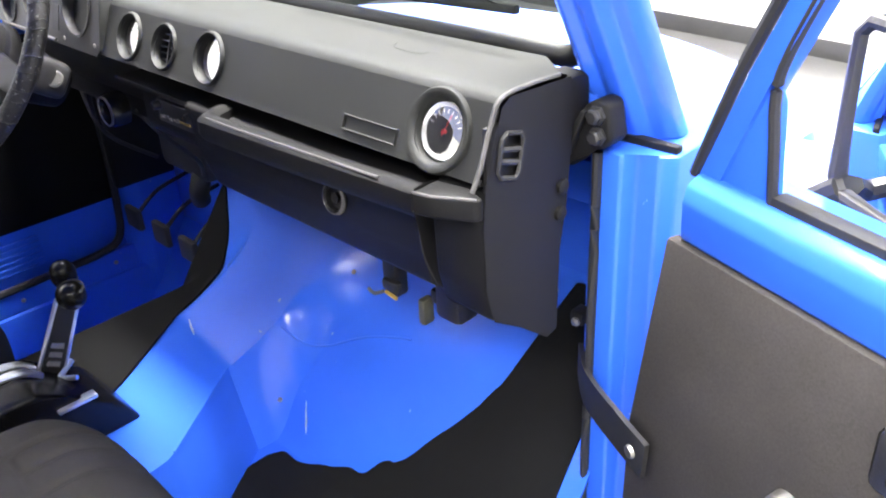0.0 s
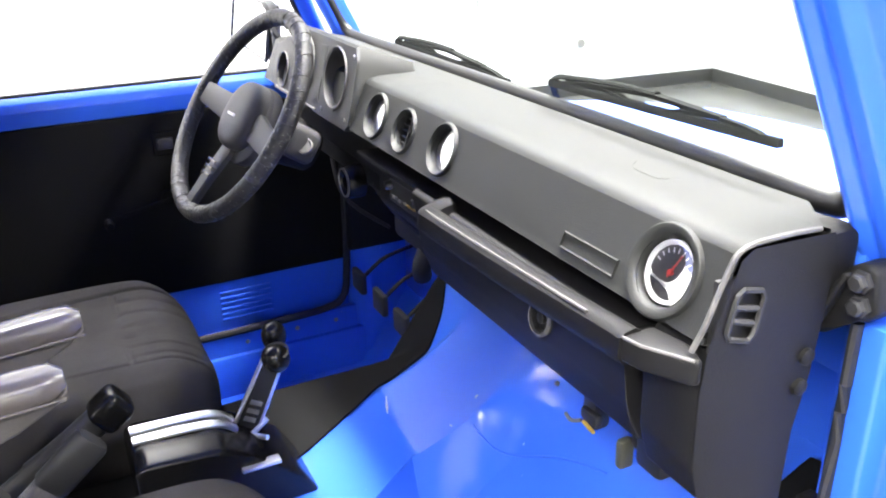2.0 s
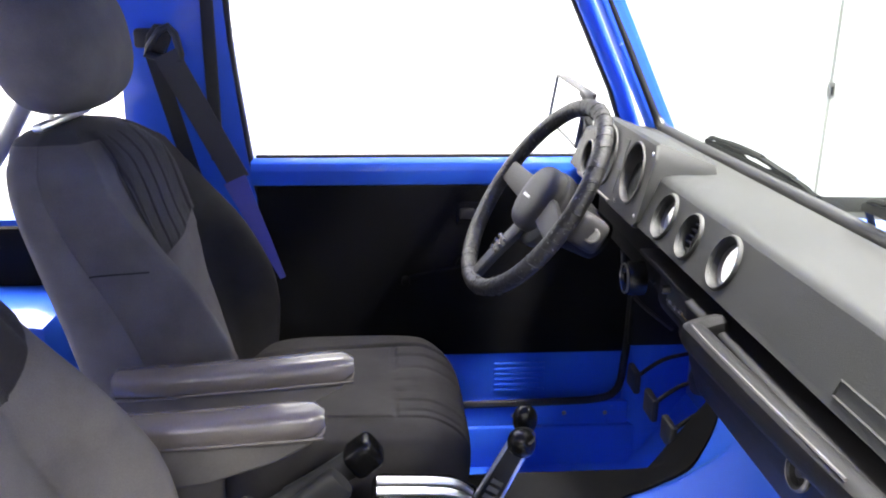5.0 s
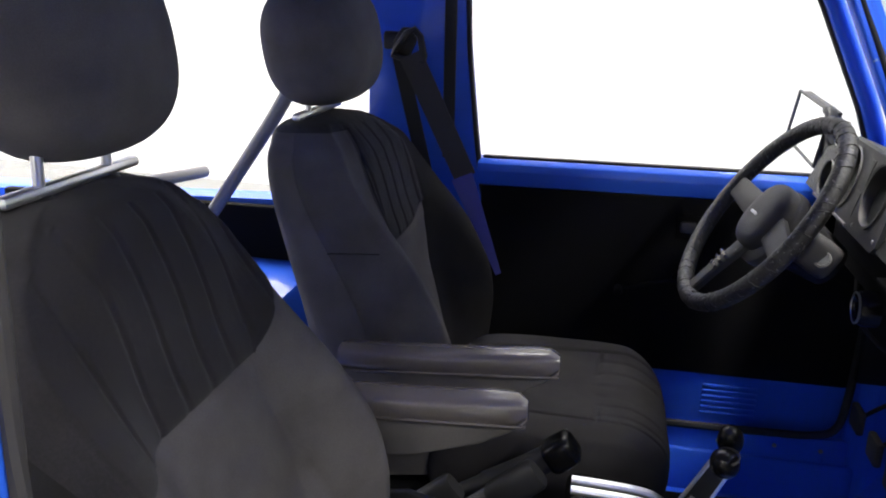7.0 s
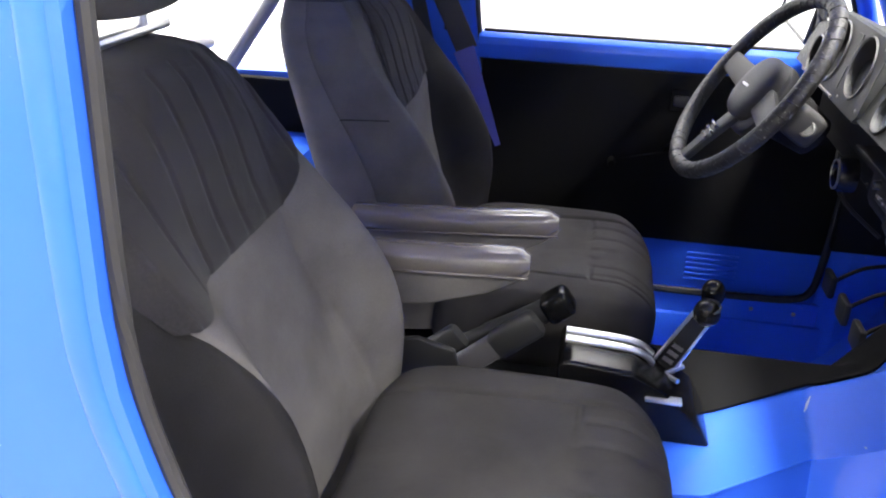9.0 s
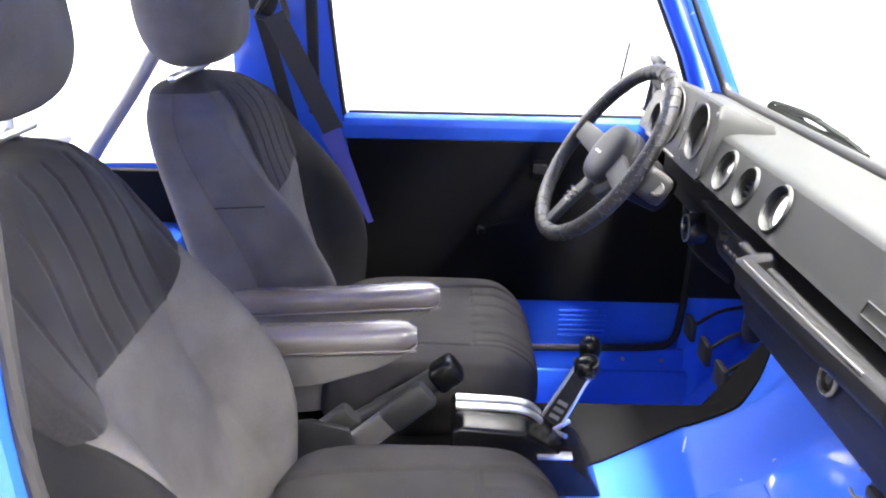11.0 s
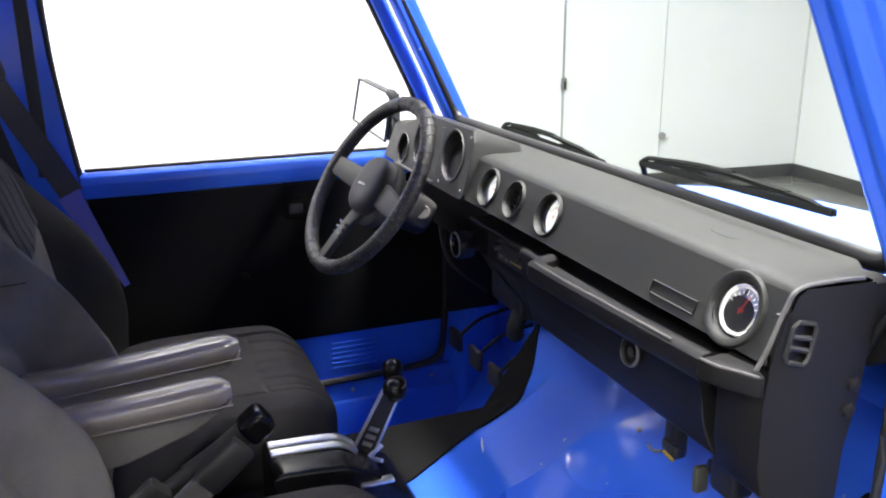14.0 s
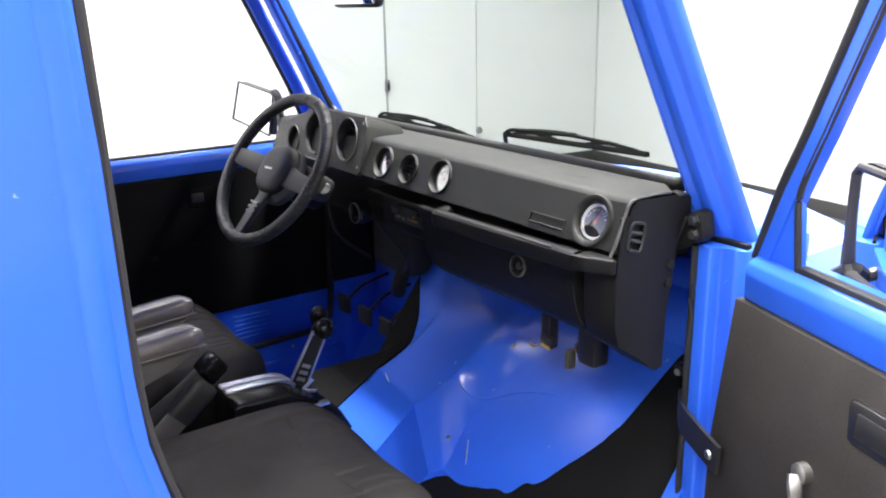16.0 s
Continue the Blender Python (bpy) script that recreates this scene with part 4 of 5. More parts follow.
for ang in (176, 352, 266):
    bm = mesh()
    wide = 0.026 if ang != 266 else 0.020
    m = WM @ Matrix.Rotation(radians(ang), 4, "Z")
    sweep(bm, [m @ Vector((d, 0, h)) for d, h in ((0.03, -0.018), (0.07, -0.014), (0.12, -0.006), (0.180, 0.0))],
          lambda t, w=wide: [(-w * (1 - 0.25 * t), -0.005), (w * (1 - 0.25 * t), -0.005), (w * (1 - 0.25 * t), 0.004), (w * 0.8 * (1 - 0.25 * t), 0.007), (-w * 0.8 * (1 - 0.25 * t), 0.007), (-w * (1 - 0.25 * t), 0.004)],
          up=WM.to_3x3() @ Vector((0, 0, 1)))
    sp = part("spoke", bm, SPOKE, wheel, "grey spoke")
    if ang == 266:
        bm = mesh()
        for k in range(3):
            box(bm, 0.085 + 0.012 * k, 0.091 + 0.012 * k, -0.016, 0.016, -0.006, 0.003, 0.001, m)
        part("spoke_rib", bm, LEATHER, sp)
bm = mesh()
blob(bm, 0, 0.002, -0.016, 0.056, 0.060, 0.026, 0.62, 0.80, 44, 22, WM)
blob(bm, 0, -0.006, -0.034, 0.068, 0.070, 0.016, 0.5, 0.8, 44, 12, WM)
hub = part("hub", bm, SPOKE, wheel, "grey rounded horn pad")
bm = mesh()
box(bm, -0.015, 0.015, -0.006, -0.001, 0.0085, 0.0108, 0.0008, WM)
part("badge", bm, SILVERDIAL, hub, "small pale badge")
# no recess is cut; a black block stands for its shade
part("horn_shade", box(mesh(), 0.026, 0.036, -0.012, 0.030, -0.006, 0.0055, 0.003, WM), RUBBER, hub, "black block for the shade in the horn pad's recess")
bm = mesh()
revolve(bm, [(0.040, -0.02), (0.046, -0.05), (0.046, -0.10), (0.038, -0.15)], WM, 28)
part("column", bm, LID, wheel, "black steering column shroud")
bm = mesh()
sweep(bm, smooth_path([WM @ Vector(p) for p in ((-0.035, -0.005, -0.085), (-0.10, 0.0, -0.08), (-0.17, 0.015, -0.065))], 6), circle(0.006, 8))
part("stalk", bm, PLASTIC, wheel)
bm = mesh()
blob(bm, 0.068, 0.004, -0.086, 0.030, 0.030, 0.030, 0.45, 0.45, 24, 14, WM)
lock_pod = part("ignition_switch", bm, SPOKE, wheel, "grey ignition lock housing")
part("lock_face", revolve(mesh(), [(0.014, -0.002), (0.014, 0.003), (0.011, 0.004), (0.010, 0.002), (0, 0.002)], Matrix.Translation(WM @ Vector((0.0965, 0.004, -0.086))) @ pose(0, 0, 0, 60, 0, 60), 22), WORN, lock_pod)

# ---- seats ----
def seat(cx, inner, name, label):
    """A high-back bucket seat at cx; inner is the side (+1 or -1) of its armrest."""
    st = thing(name, label, "car seat", "front seats", at=(cx, -0.5, 0.45))
    H = 0.215
    K = 0.576 if cx < 0 else 0.588

    def rib_edge(z, side):
        """How far the ribbed panel reaches over the half width, by height."""
        if side == inner and cx < 0:
            return lerp_table(z, ((0.97, 0.50), (0.985, 0.54), (1.03, 0.58), (1.14, 0.58), (1.3, 0.52)))
        if side == inner:
            return lerp_table(z, ((0.97, 0.44), (0.985, 0.46), (1.005, 0.60), (1.03, 0.76), (1.06, 0.90), (1.10, 0.965), (1.3, 0.98)))
        if cx < 0:
            return lerp_table(z, ((0.97, 0.46), (1.03, 0.50), (1.10, 0.56), (1.3, 0.62)))
        return lerp_table(z, ((0.97, 0.86), (1.03, 0.90), (1.10, 0.95), (1.3, 0.97)))

    def low_edge(z, side):
        """The seam between the middle panel and the bolster."""
        if side == inner:
            return lerp_table(z, ((0.60, 0.70), (0.66, 0.66), (0.75, 0.59), (0.84, 0.50), (0.90, 0.44), (0.946, 0.40), (0.985, 0.45)))
        if cx < 0:
            return lerp_table(z, ((0.60, 0.30), (0.80, 0.36), (0.92, 0.42), (0.985, 0.465)))
        return lerp_table(z, ((0.60, 0.42), (0.75, 0.50), (0.85, 0.62), (0.985, 0.864)))

    def rib_low(q):
        """Height of the ribbed panel's lower edge; it climbs outwards on the driver's seat."""
        return 0.985 + (0.055 * ease(0.1, 0.9, -q * inner) if cx < 0 else 0.0)

    def round_a(q):
        return math.acos(max(-1.0, min(1.0, math.copysign(abs(q) ** (1 / 0.45), q))))

    def back_pt(u, v):
        # u runs round the section, v from bottom to top
        z = 0.60 + K * v
        w = H * smooth_table(v, ((0, 0.90), (0.2, 1.0), (0.45, 1.02), (0.65, 1.0), (0.82, 0.965), (0.88, 0.92), (0.93, 0.84), (0.965, 0.73), (0.988, 0.60), (1.0, 0.46)))
        rear = smooth_table(z, ((0.60, -0.80), (0.88, -0.862), (1.05, -0.905), (1.17, -0.935), (1.215, -0.915)))
        bol = smooth_table(z, ((0.60, -0.62), (0.70, -0.595), (0.80, -0.592), (0.88, -0.612), (0.955, -0.665), (1.03, -0.735), (1.10, -0.79), (1.16, -0.82), (1.215, -0.86)))
        mid = smooth_table(z, ((0.60, -0.64), (0.74, -0.655), (0.86, -0.69), (0.95, -0.722), (1.03, -0.757), (1.10, -0.775), (1.16, -0.80), (1.195, -0.82), (1.215, -0.86)))
        a = 2 * math.pi * u
        c, s = math.cos(a), math.sin(a)
        ex = math.copysign(abs(c) ** 0.45, c)
        x = w * ex * (1.17 if ex * inner < 0 else 1.0)
        if s >= 0:
            q = abs(ex)
            front = mid + (bol - mid) * ease(0.42, 0.80, q)
            edge = 1 - ease(0.82, 1.0, q) ** 1.5 * 1.0
            y = (rear + bol) / 2 + (front - (rear + bol) / 2) * max(edge, 0.0)
            if cx < 0:
                y += (0.018 * ease(0.88, 1.02, z) + 0.016 * ease(0.65, 1.0, z) * ease(0.2, 0.85, -ex)) * (1 - ease(1.13, 1.19, z)) * max(edge, 0.0)
            # stitched seams: the rib panel's lower edge and the bolster's edge
            side = 1 if ex > 0 else -1
            if q < rib_edge(0.985, side):
                y -= 0.004 * (1 - ease(0.0, 0.010, abs(z - rib_low(side * q))))
            if z < 0.985:
                y -= 0.0045 * (1 - ease(0.0, 0.03, abs(q - low_edge(z, side))))
            elif q < 0.97:
                y -= 0.003 * (1 - ease(0.0, 0.03, abs(q - rib_edge(z, side))))
        else:
            y = (rear + bol) / 2 + (rear - (rear + bol) / 2) * abs(s) ** 0.35
        return (cx + x, y + (0 if cx < 0 else -0.028), z)

    so = -inner

    def seam_angle(v):
        z = 0.60 + K * v
        return round_a(low_edge(z, so) if z < 0.985 else rib_edge(z, so))

    def turn(a, v):
        return back_pt(((a if so > 0 else math.pi - a) / (2 * math.pi)) % 1, v)

    def outer(u, v):
        a = seam_angle(v)
        return turn(a + (-1.2 - a) * u, v)

    def inner_side(u, v):
        a = seam_angle(v) - 2 * math.pi
        return turn(-1.2 + (a + 1.2) * u, v)
    bm = mesh()
    g = surface(bm, inner_side, 170, 120)
    # a soft dome closes the top
    rim_top = g[-1] + [bm.verts.new(outer(k / 70, 1.0)) for k in range(1, 70)]
    first = list(rim_top)
    mid_top = sum((v.co for v in rim_top), Vector()) / len(rim_top)
    for scale, lift in ((0.86, 0.006), (0.6, 0.010), (0.3, 0.012)):
        ring = [bm.verts.new(mid_top + (v.co - mid_top) * scale + Vector((0, 0, lift))) for v in first]
        for k in range(len(ring)):
            n = (k + 1) % len(ring)
            bm.faces.new((rim_top[k], rim_top[n], ring[n], ring[k]))
        rim_top = ring
    bm.faces.new(rim_top)
    back = part("backrest", bm, FABRIC, st, "charcoal fabric backrest with ribbed upper panel", angle=70)
    back.data.materials.append(VELOUR)
    for f in back.data.polygons:
        if f.center.z > 0.597 + K:
            f.material_index = 1
    # the outer bolster takes a darker tone than the backrest
    bm = mesh()
    surface(bm, outer, 71, 120)
    part("outer_bolster", bm, DARKBOLSTER, back, "outer bolster, darker than the rest of the backrest", angle=80)

    # ribbed velour panel lying on the backrest
    bm = mesh()

    def insert(u, v):
        z = 0.987 + (0.598 + K - 0.987) * v
        lo, hi = -rib_edge(z, -1) + (0.01 if inner < 0 else -0.03), rib_edge(z, 1) - (0.01 if inner > 0 else -0.03)
        q = lo + (hi - lo) * u
        z += (rib_low(q) - 0.985) * (1 - v)
        p = Vector(back_pt(round_a(q) / (2 * math.pi), (z - 0.60) / K))
        out = Vector((0.35 * q, 1, 0.2)).normalized()
        k = abs(((p.x - cx) / 0.052 + 0.5) % 1 - 0.5)
        return p + out * (0.0040 - 0.0026 * (1 - ease(0.0, 0.12, k)))
    surface(bm, insert, 170, 46)
    part("upper_panel", bm, VELOUR, back, "ribbed dark velour panel", angle=80)
    # cross seam on the inner flank
    bm = mesh()
    pts = []
    for k in range(14):
        q = inner * (0.87 + 0.13 * math.sin(math.pi * (0.08 + 0.5 * k / 13)))
        pts.append(Vector(back_pt(round_a(q) / (2 * math.pi), 0.69)) + Vector((inner * 0.0006, 0.0006, 0)))
    tube(bm, pts, 0.0014, 6, 2)
    part("cross_seam", bm, VELOUR, back)

    # cushion
    def cush(u, v):
        a = 2 * math.pi * u
        b = -math.pi / 2 + math.pi * v
        ca, sa, cb, sb = math.cos(a), math.sin(a), math.cos(b), math.sin(b)
        def p(c, e):
            return math.copysign(abs(c) ** e, c)
        ex, ey = p(cb, 0.35) * p(ca, 0.45), p(cb, 0.35) * p(sa, 0.45)
        x = 0.225 * ex * (1 - 0.10 * max(0, ey) ** 3)
        y = -0.425 + (0.195 if ey > 0 else 0.235) * ey
        z = 0.635 + 0.085 * p(sb, 0.55)
        if sb > 0:
            q = abs(ex)
            z += 0.016 * ease(0.45, 0.85, q) * (1 - ease(0.9, 1.0, q)) - 0.022 * ease(0.55, 1.0, ey) - 0.010 * (1 - ease(0.0, 0.6, q))
            k = abs((x / 0.044) % 1 - 0.5)
            z -= 0.0042 * (1 - ease(0.0, 0.17, k)) * ease(-0.365, -0.355, y) * (1 - ease(0.56, 0.62, q))
            z -= 0.0045 * (1 - ease(0.0, 0.007, abs(y + 0.362))) * (1 - ease(0.60, 0.63, q))
            z -= 0.008 * (1 - ease(0.0, 0.03, abs(q - 0.62 - 0.06 * ey)))
        return (cx + x, y, z)
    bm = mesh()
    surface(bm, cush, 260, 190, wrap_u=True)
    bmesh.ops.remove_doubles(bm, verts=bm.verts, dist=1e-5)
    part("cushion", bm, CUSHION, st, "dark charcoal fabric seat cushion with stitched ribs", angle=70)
    # base frame
    bm = mesh()
    box(bm, cx - 0.19, cx + 0.19, -0.66, -0.24, 0.45, 0.565, 0.02)
    part("seat_base", bm, PLASTIC, st, "black seat base")
    # headrest on its posts
    m = Matrix.Translation((cx - (0.0 if cx < 0 else 0.028), -0.871 if cx < 0 else -0.914, 1.310 if cx < 0 else 1.333)) @ pose(0, 0, 0, 9, 0, 0)
    bm = mesh()
    blob(bm, 0, 0, 0, 0.152 if cx < 0 else 0.132, 0.087 if cx < 0 else 0.080, 0.105 if cx < 0 else 0.109, 0.76, 0.80, 44, 26, m)
    hy = -0.885 if cx < 0 else -0.905
    part("headrest", bm, FABRIC, st, "rounded charcoal fabric headrest")
    for s in (1, -1):
        bm = mesh()
        tube(bm, [(cx + s * 0.055, hy, 1.165), (cx + s * 0.055, hy + 0.002, 1.245)], 0.006, 10, curve=False)
        pst = part("headrest_post", bm, CHROME, st, "chrome headrest post")
        bm = mesh()
        revolve(bm, [(0.015, 0.0), (0.014, 0.008), (0.008, 0.011)], Matrix.Translation((cx + s * 0.055, hy, 0.603 + K)), 14)
        part("post_collar", bm, PLASTIC, pst)
    bm = mesh()
    box(bm, cx - 0.11, cx + 0.11, hy - 0.008, hy + 0.008, 0.612 + K, 0.624 + K, 0.004)
    part("post_bar", bm, CHROME, st, "bright bar below the headrest")
    # armrest on the inner side
    ax = cx + inner * 0.262
    y0, y1, zr, zt = (-0.76, -0.422, 0.872, 0.894) if cx < 0 else (-0.78, -0.454, 0.874, 0.889)

    def pad_ring(t):
        w = 0.030 * lerp_table(t, ((0, 0.8), (0.1, 1.0), (0.85, 1.0), (0.93, 0.93), (0.97, 0.80), (1.0, 0.45)))
        h = 0.019 * lerp_table(t, ((0, 0.9), (0.85, 1.05), (0.95, 0.95), (0.98, 0.8), (1.0, 0.45)))
        return [(w * math.copysign(abs(math.cos(a)) ** 0.6, math.cos(a)), h * math.copysign(abs(math.sin(a)) ** 0.6, math.sin(a))) for a in (2 * math.pi * i / 20 for i in range(20))]
    bm = mesh()
    sweep(bm, [(ax, y0 + (y1 - y0) * k / 24, zr + (zt - zr) * k / 24 - 0.018 - 0.004 * math.sin(3.14 * k / 24)) for k in range(25)], pad_ring)
    arm = part("armrest", bm, LEATHER, st, "folded-down grey leather armrest")
    bm = mesh()
    tube(bm, [(ax - 0.0295, y0, zr - 0.034), (ax - 0.0295, y1 - 0.03, zt - 0.033), (ax - 0.024, y1 - 0.008, zt - 0.032), (ax, y1 - 0.001, zt - 0.032), (ax + 0.024, y1 - 0.008, zt - 0.032), (ax + 0.0295, y1 - 0.03, zt - 0.033), (ax + 0.0295, y0, zr - 0.034)], 0.0022, 8)
    part("piping", bm, LEATHER, arm)
    bm = mesh()
    prism(bm, ((y0, zr - 0.033), (y1 - 0.012, zt - 0.034), (y1 - 0.016, zt - 0.042), (y1 - 0.06, zt - 0.066), (y1 - 0.15, zt - 0.096), (y0, zr - 0.10)), ax - 0.026, ax + 0.026, along_x, 0.008, 3)
    part("armrest_side", bm, FABRIC, arm, "fabric underside of the armrest")
    return st


seat(-0.335, 1, "driver_seat", "charcoal fabric high-back bucket seat with leather armrest")
seat(0.335, -1, "passenger_seat", "charcoal fabric bucket seat with ribbed upper back panel")

# ---- driver's door ----
door = thing("driver_door", "closed blue door with black trim board", "car door", "car doors", at=(-0.69, -0.25, 0.5))
bm = mesh()
box(bm, -0.735, -0.672, -0.655, 0.17, 0.46, 1.055, 0.012)
part("door_shell", bm, BLUE, door)
bm = mesh()
prism(bm, ((-0.715, 1.060), (-0.675, 1.060), (-0.664, 1.050), (-0.660, 1.035), (-0.664, 1.005), (-0.69, 1.0), (-0.715, 1.0)), -0.650, 0.165, along_y, 0.002)
part("door_ledge", bm, BLUE, door, "glossy blue window ledge")
bm = mesh()
box(bm, -0.690, -0.676, -0.64, 0.10, 1.059, 1.066, 0.002)
part("window_strip", bm, RUBBER, door)
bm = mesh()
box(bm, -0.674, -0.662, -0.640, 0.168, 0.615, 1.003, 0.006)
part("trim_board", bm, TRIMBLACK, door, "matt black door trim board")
bm = mesh()
for k in range(6):
    box(bm, -0.673, -0.667, -0.135, -0.02, 0.520 + 0.013 * k, 0.526 + 0.013 * k, 0.002)
part("pressed_rib", bm, BLUE, door)
bm = mesh()
tube(bm, [(-0.655, 0.165, 1.0), (-0.655, 0.163, 0.75), (-0.655, 0.158, 0.60), (-0.655, 0.145, 0.525), (-0.655, 0.10, 0.503), (-0.655, 0.0, 0.498), (-0.655, -0.2, 0.495), (-0.655, -0.5, 0.495)], 0.009, 8)
part("door_seal", bm, RUBBER, door, "black rubber seal round the door opening")
m = Matrix.Translation((-0.660, -0.192, 0.944))
bm = mesh()
box(bm, -0.004, 0.005, -0.034, 0.034, -0.024, 0.024, 0.005, m)
han = part("door_handle", bm, TRIMBLACK, door, "black inside door handle in its cup")
bm = mesh()
box(bm, 0.003, 0.010, -0.028, 0.004, -0.012, 0.012, 0.004, m)
part("handle_lever", bm, PLASTIC, han)
bm = mesh()
tube(bm, [(-0.655, -0.21, 0.832), (-0.640, -0.21, 0.832), (-0.636, -0.25, 0.826), (-0.636, -0.335, 0.807)], 0.005, 8)
revolve(bm, [(0.018, 0), (0.017, 0.014), (0, 0.016)], Matrix.Translation((-0.66, -0.21, 0.832)) @ pose(0, 0, 0, 0, 90, 0), 16)
crank = part("window_crank", bm, TRIMBLACK, door, "black window crank")
bm = mesh()
revolve(bm, [(0.008, 0), (0.010, 0.02), (0.007, 0.03), (0, 0.031)], Matrix.Translation((-0.636, -0.335, 0.807)) @ pose(0, 0, 0, 0, 90, 0), 12)
part("crank_knob", bm, TRIMBLACK, crank)
# window frame of the driver's door
bm = mesh()
FR = [(-0.712, 0.172, 1.055), (-0.708, ws_y(1.2) - 0.036, 1.2), (-0.694, ws_y(1.4) - 0.036, 1.4), (-0.684, ws_y(1.51) - 0.038, 1.51)]
sweep(bm, FR, circle(0.022, 10, 0.020))
part("window_frame", bm, BLUE, door)
bm = mesh()
tube(bm, [(x + 0.004, y - 0.022, z) for x, y, z in FR], 0.006, 8, curve=False)
part("glass_seal", bm, RUBBER, door)

# driver's outside mirror
mir = thing("door_mirror", "square black-framed outside door mirror", "mirror", "door mirrors", at=(-0.75, 0.03, 1.07))
MC = [Vector(p) for p in ((-0.888, 0.023, 1.208), (-0.712, 0.050, 1.185), (-0.720, 0.034, 1.073), (-0.944, 0.018, 1.098))]
bm = mesh()
sweep(bm, MC, circle(0.0038, 8), closed=True, up=(0, 1, 0))
part("mirror_frame", bm, PLASTIC, mir)
bm = mesh()
bm.faces.new([bm.verts.new(p) for p in MC])
thicken(bm, 0.004)
part("mirror_glass", bm, MIRROR, mir, "silvered mirror glass")
bm = mesh()
bm.faces.new([bm.verts.new(p + Vector((0, 0.008, 0))) for p in MC])
r = bmesh.ops.extrude_face_region(bm, geom=bm.faces[:])
bmesh.ops.translate(bm, verts=[v for v in r["geom"] if isinstance(v, bmesh.types.BMVert)], vec=(0, 0.014, 0))
part("mirror_back", bm, PLASTIC, mir)
bm = mesh()
sweep(bm, smooth_path([(-0.672, 0.035, 1.195), (-0.660, 0.04, 1.18), (-0.655, 0.045, 1.12), (-0.672, 0.06, 1.065)], 6), circle(0.014, 8, 0.010))
part("mirror_arm", bm, PLASTIC, mir, "black mirror arm")

# ---- passenger's door, standing open ----
pdoor = thing("passenger_door", "blue door standing wide open with dark trim", "car door", "car doors", at=(0.69, 0.19, 0.5))
DM = Matrix.Translation((0.773, 0.119, 0.036)) @ pose(0, 0, 0, 0, 0, -18.5)
bm = mesh()
prism(bm, ((-0.026, 1.0), (0.86, 1.0), (0.86, 0.40), (-0.078, 0.40), (-0.058, 0.70)), 0.008, 0.065, lambda p, q, c: DM @ Vector((p, c, q)), 0.01, 3)
part("door_shell", bm, BLUE, pdoor)
bm = mesh()
prism(bm, ((0.065, 1.0), (0.065, 1.028), (0.010, 1.028), (-0.002, 1.020), (-0.006, 1.004), (-0.004, 0.967), (0.010, 0.957), (0.065, 0.957)), -0.018, 0.86, lambda p, q, c: DM @ Vector((c, p, q)), 0.003)
part("door_ledge", bm, BLUE, pdoor, "glossy blue window ledge")
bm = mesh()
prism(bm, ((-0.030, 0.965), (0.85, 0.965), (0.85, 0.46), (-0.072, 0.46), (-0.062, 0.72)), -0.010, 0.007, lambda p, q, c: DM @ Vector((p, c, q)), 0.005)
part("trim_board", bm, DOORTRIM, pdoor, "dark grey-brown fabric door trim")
bm = mesh()
box(bm, 0.062, 0.84, 0.014, 0.032, 1.020, 1.036, 0.002, DM)
part("window_channel", bm, RUBBER, pdoor, "black window channel strip")
# sail panel and slanted frame
bm = mesh()
prism(bm, ((-0.015, 1.018), (0.060, 1.018), (0.050, 1.11), (0.030, 1.14)), 0.018, 0.034, lambda p, q, c: DM @ Vector((p, c, q)), 0.003)
part("sail_panel", bm, BLUE, pdoor)
bm = mesh()
sweep(bm, [DM @ Vector(p) for p in ((-0.010, 0.026, 1.02), (0.036, 0.026, 1.13), (0.079, 0.026, 1.22), (0.145, 0.026, 1.37), (0.205, 0.026, 1.51))],
      [(-0.011, -0.012), (0.011, -0.012), (0.013, 0.0), (0.011, 0.012), (-0.011, 0.012), (-0.013, 0.0)], up=DM.to_3x3() @ Vector((0, 1, 0)))
part("window_frame", bm, BLUE, pdoor, "slanted blue window frame")
bm = mesh()
tube(bm, [DM @ Vector(p) for p in ((-0.026, 0.016, 1.024), (0.016, 0.014, 1.13), (0.060, 0.014, 1.222), (0.126, 0.014, 1.372), (0.186, 0.014, 1.51))], 0.006, 8)
part("frame_seal", bm, RUBBER, pdoor, "black frame seal")
bm = mesh()
tube(bm, [DM @ Vector(p) for p in ((0.062, 0.018, 1.024), (0.056, 0.018, 1.07), (0.050, 0.018, 1.115), (0.056, 0.018, 1.150), (0.094, 0.018, 1.235), (0.158, 0.018, 1.378), (0.218, 0.018, 1.51))], 0.0048, 8)
part("glass_seal", bm, RUBBER, pdoor, "black glass channel seal")
bm = mesh()
box(bm, 0.216, 0.33, -0.020, -0.008, 0.866, 0.924, 0.008, DM)
cup = part("door_handle", bm, PLASTIC, pdoor, "black recessed inside door handle")
bm = mesh()
box(bm, 0.233, 0.315, -0.023, -0.018, 0.880, 0.912, 0.004, DM)
part("handle_lever", bm, RUBBER, cup)
bm = mesh()
revolve(bm, [(0.015, 0), (0.014, 0.012), (0.009, 0.016), (0, 0.017)], DM @ Matrix.Translation((0.150, -0.010, 0.782)) @ pose(0, 0, 0, 90, 0, 0), 20)
sweep(bm, smooth_path([DM @ Vector(p) for p in ((0.150, -0.026, 0.782), (0.160, -0.032, 0.76), (0.175, -0.032, 0.71))], 6), circle(0.010, 8, 0.006))
part("window_crank", bm, STEEL, pdoor, "steel window crank")
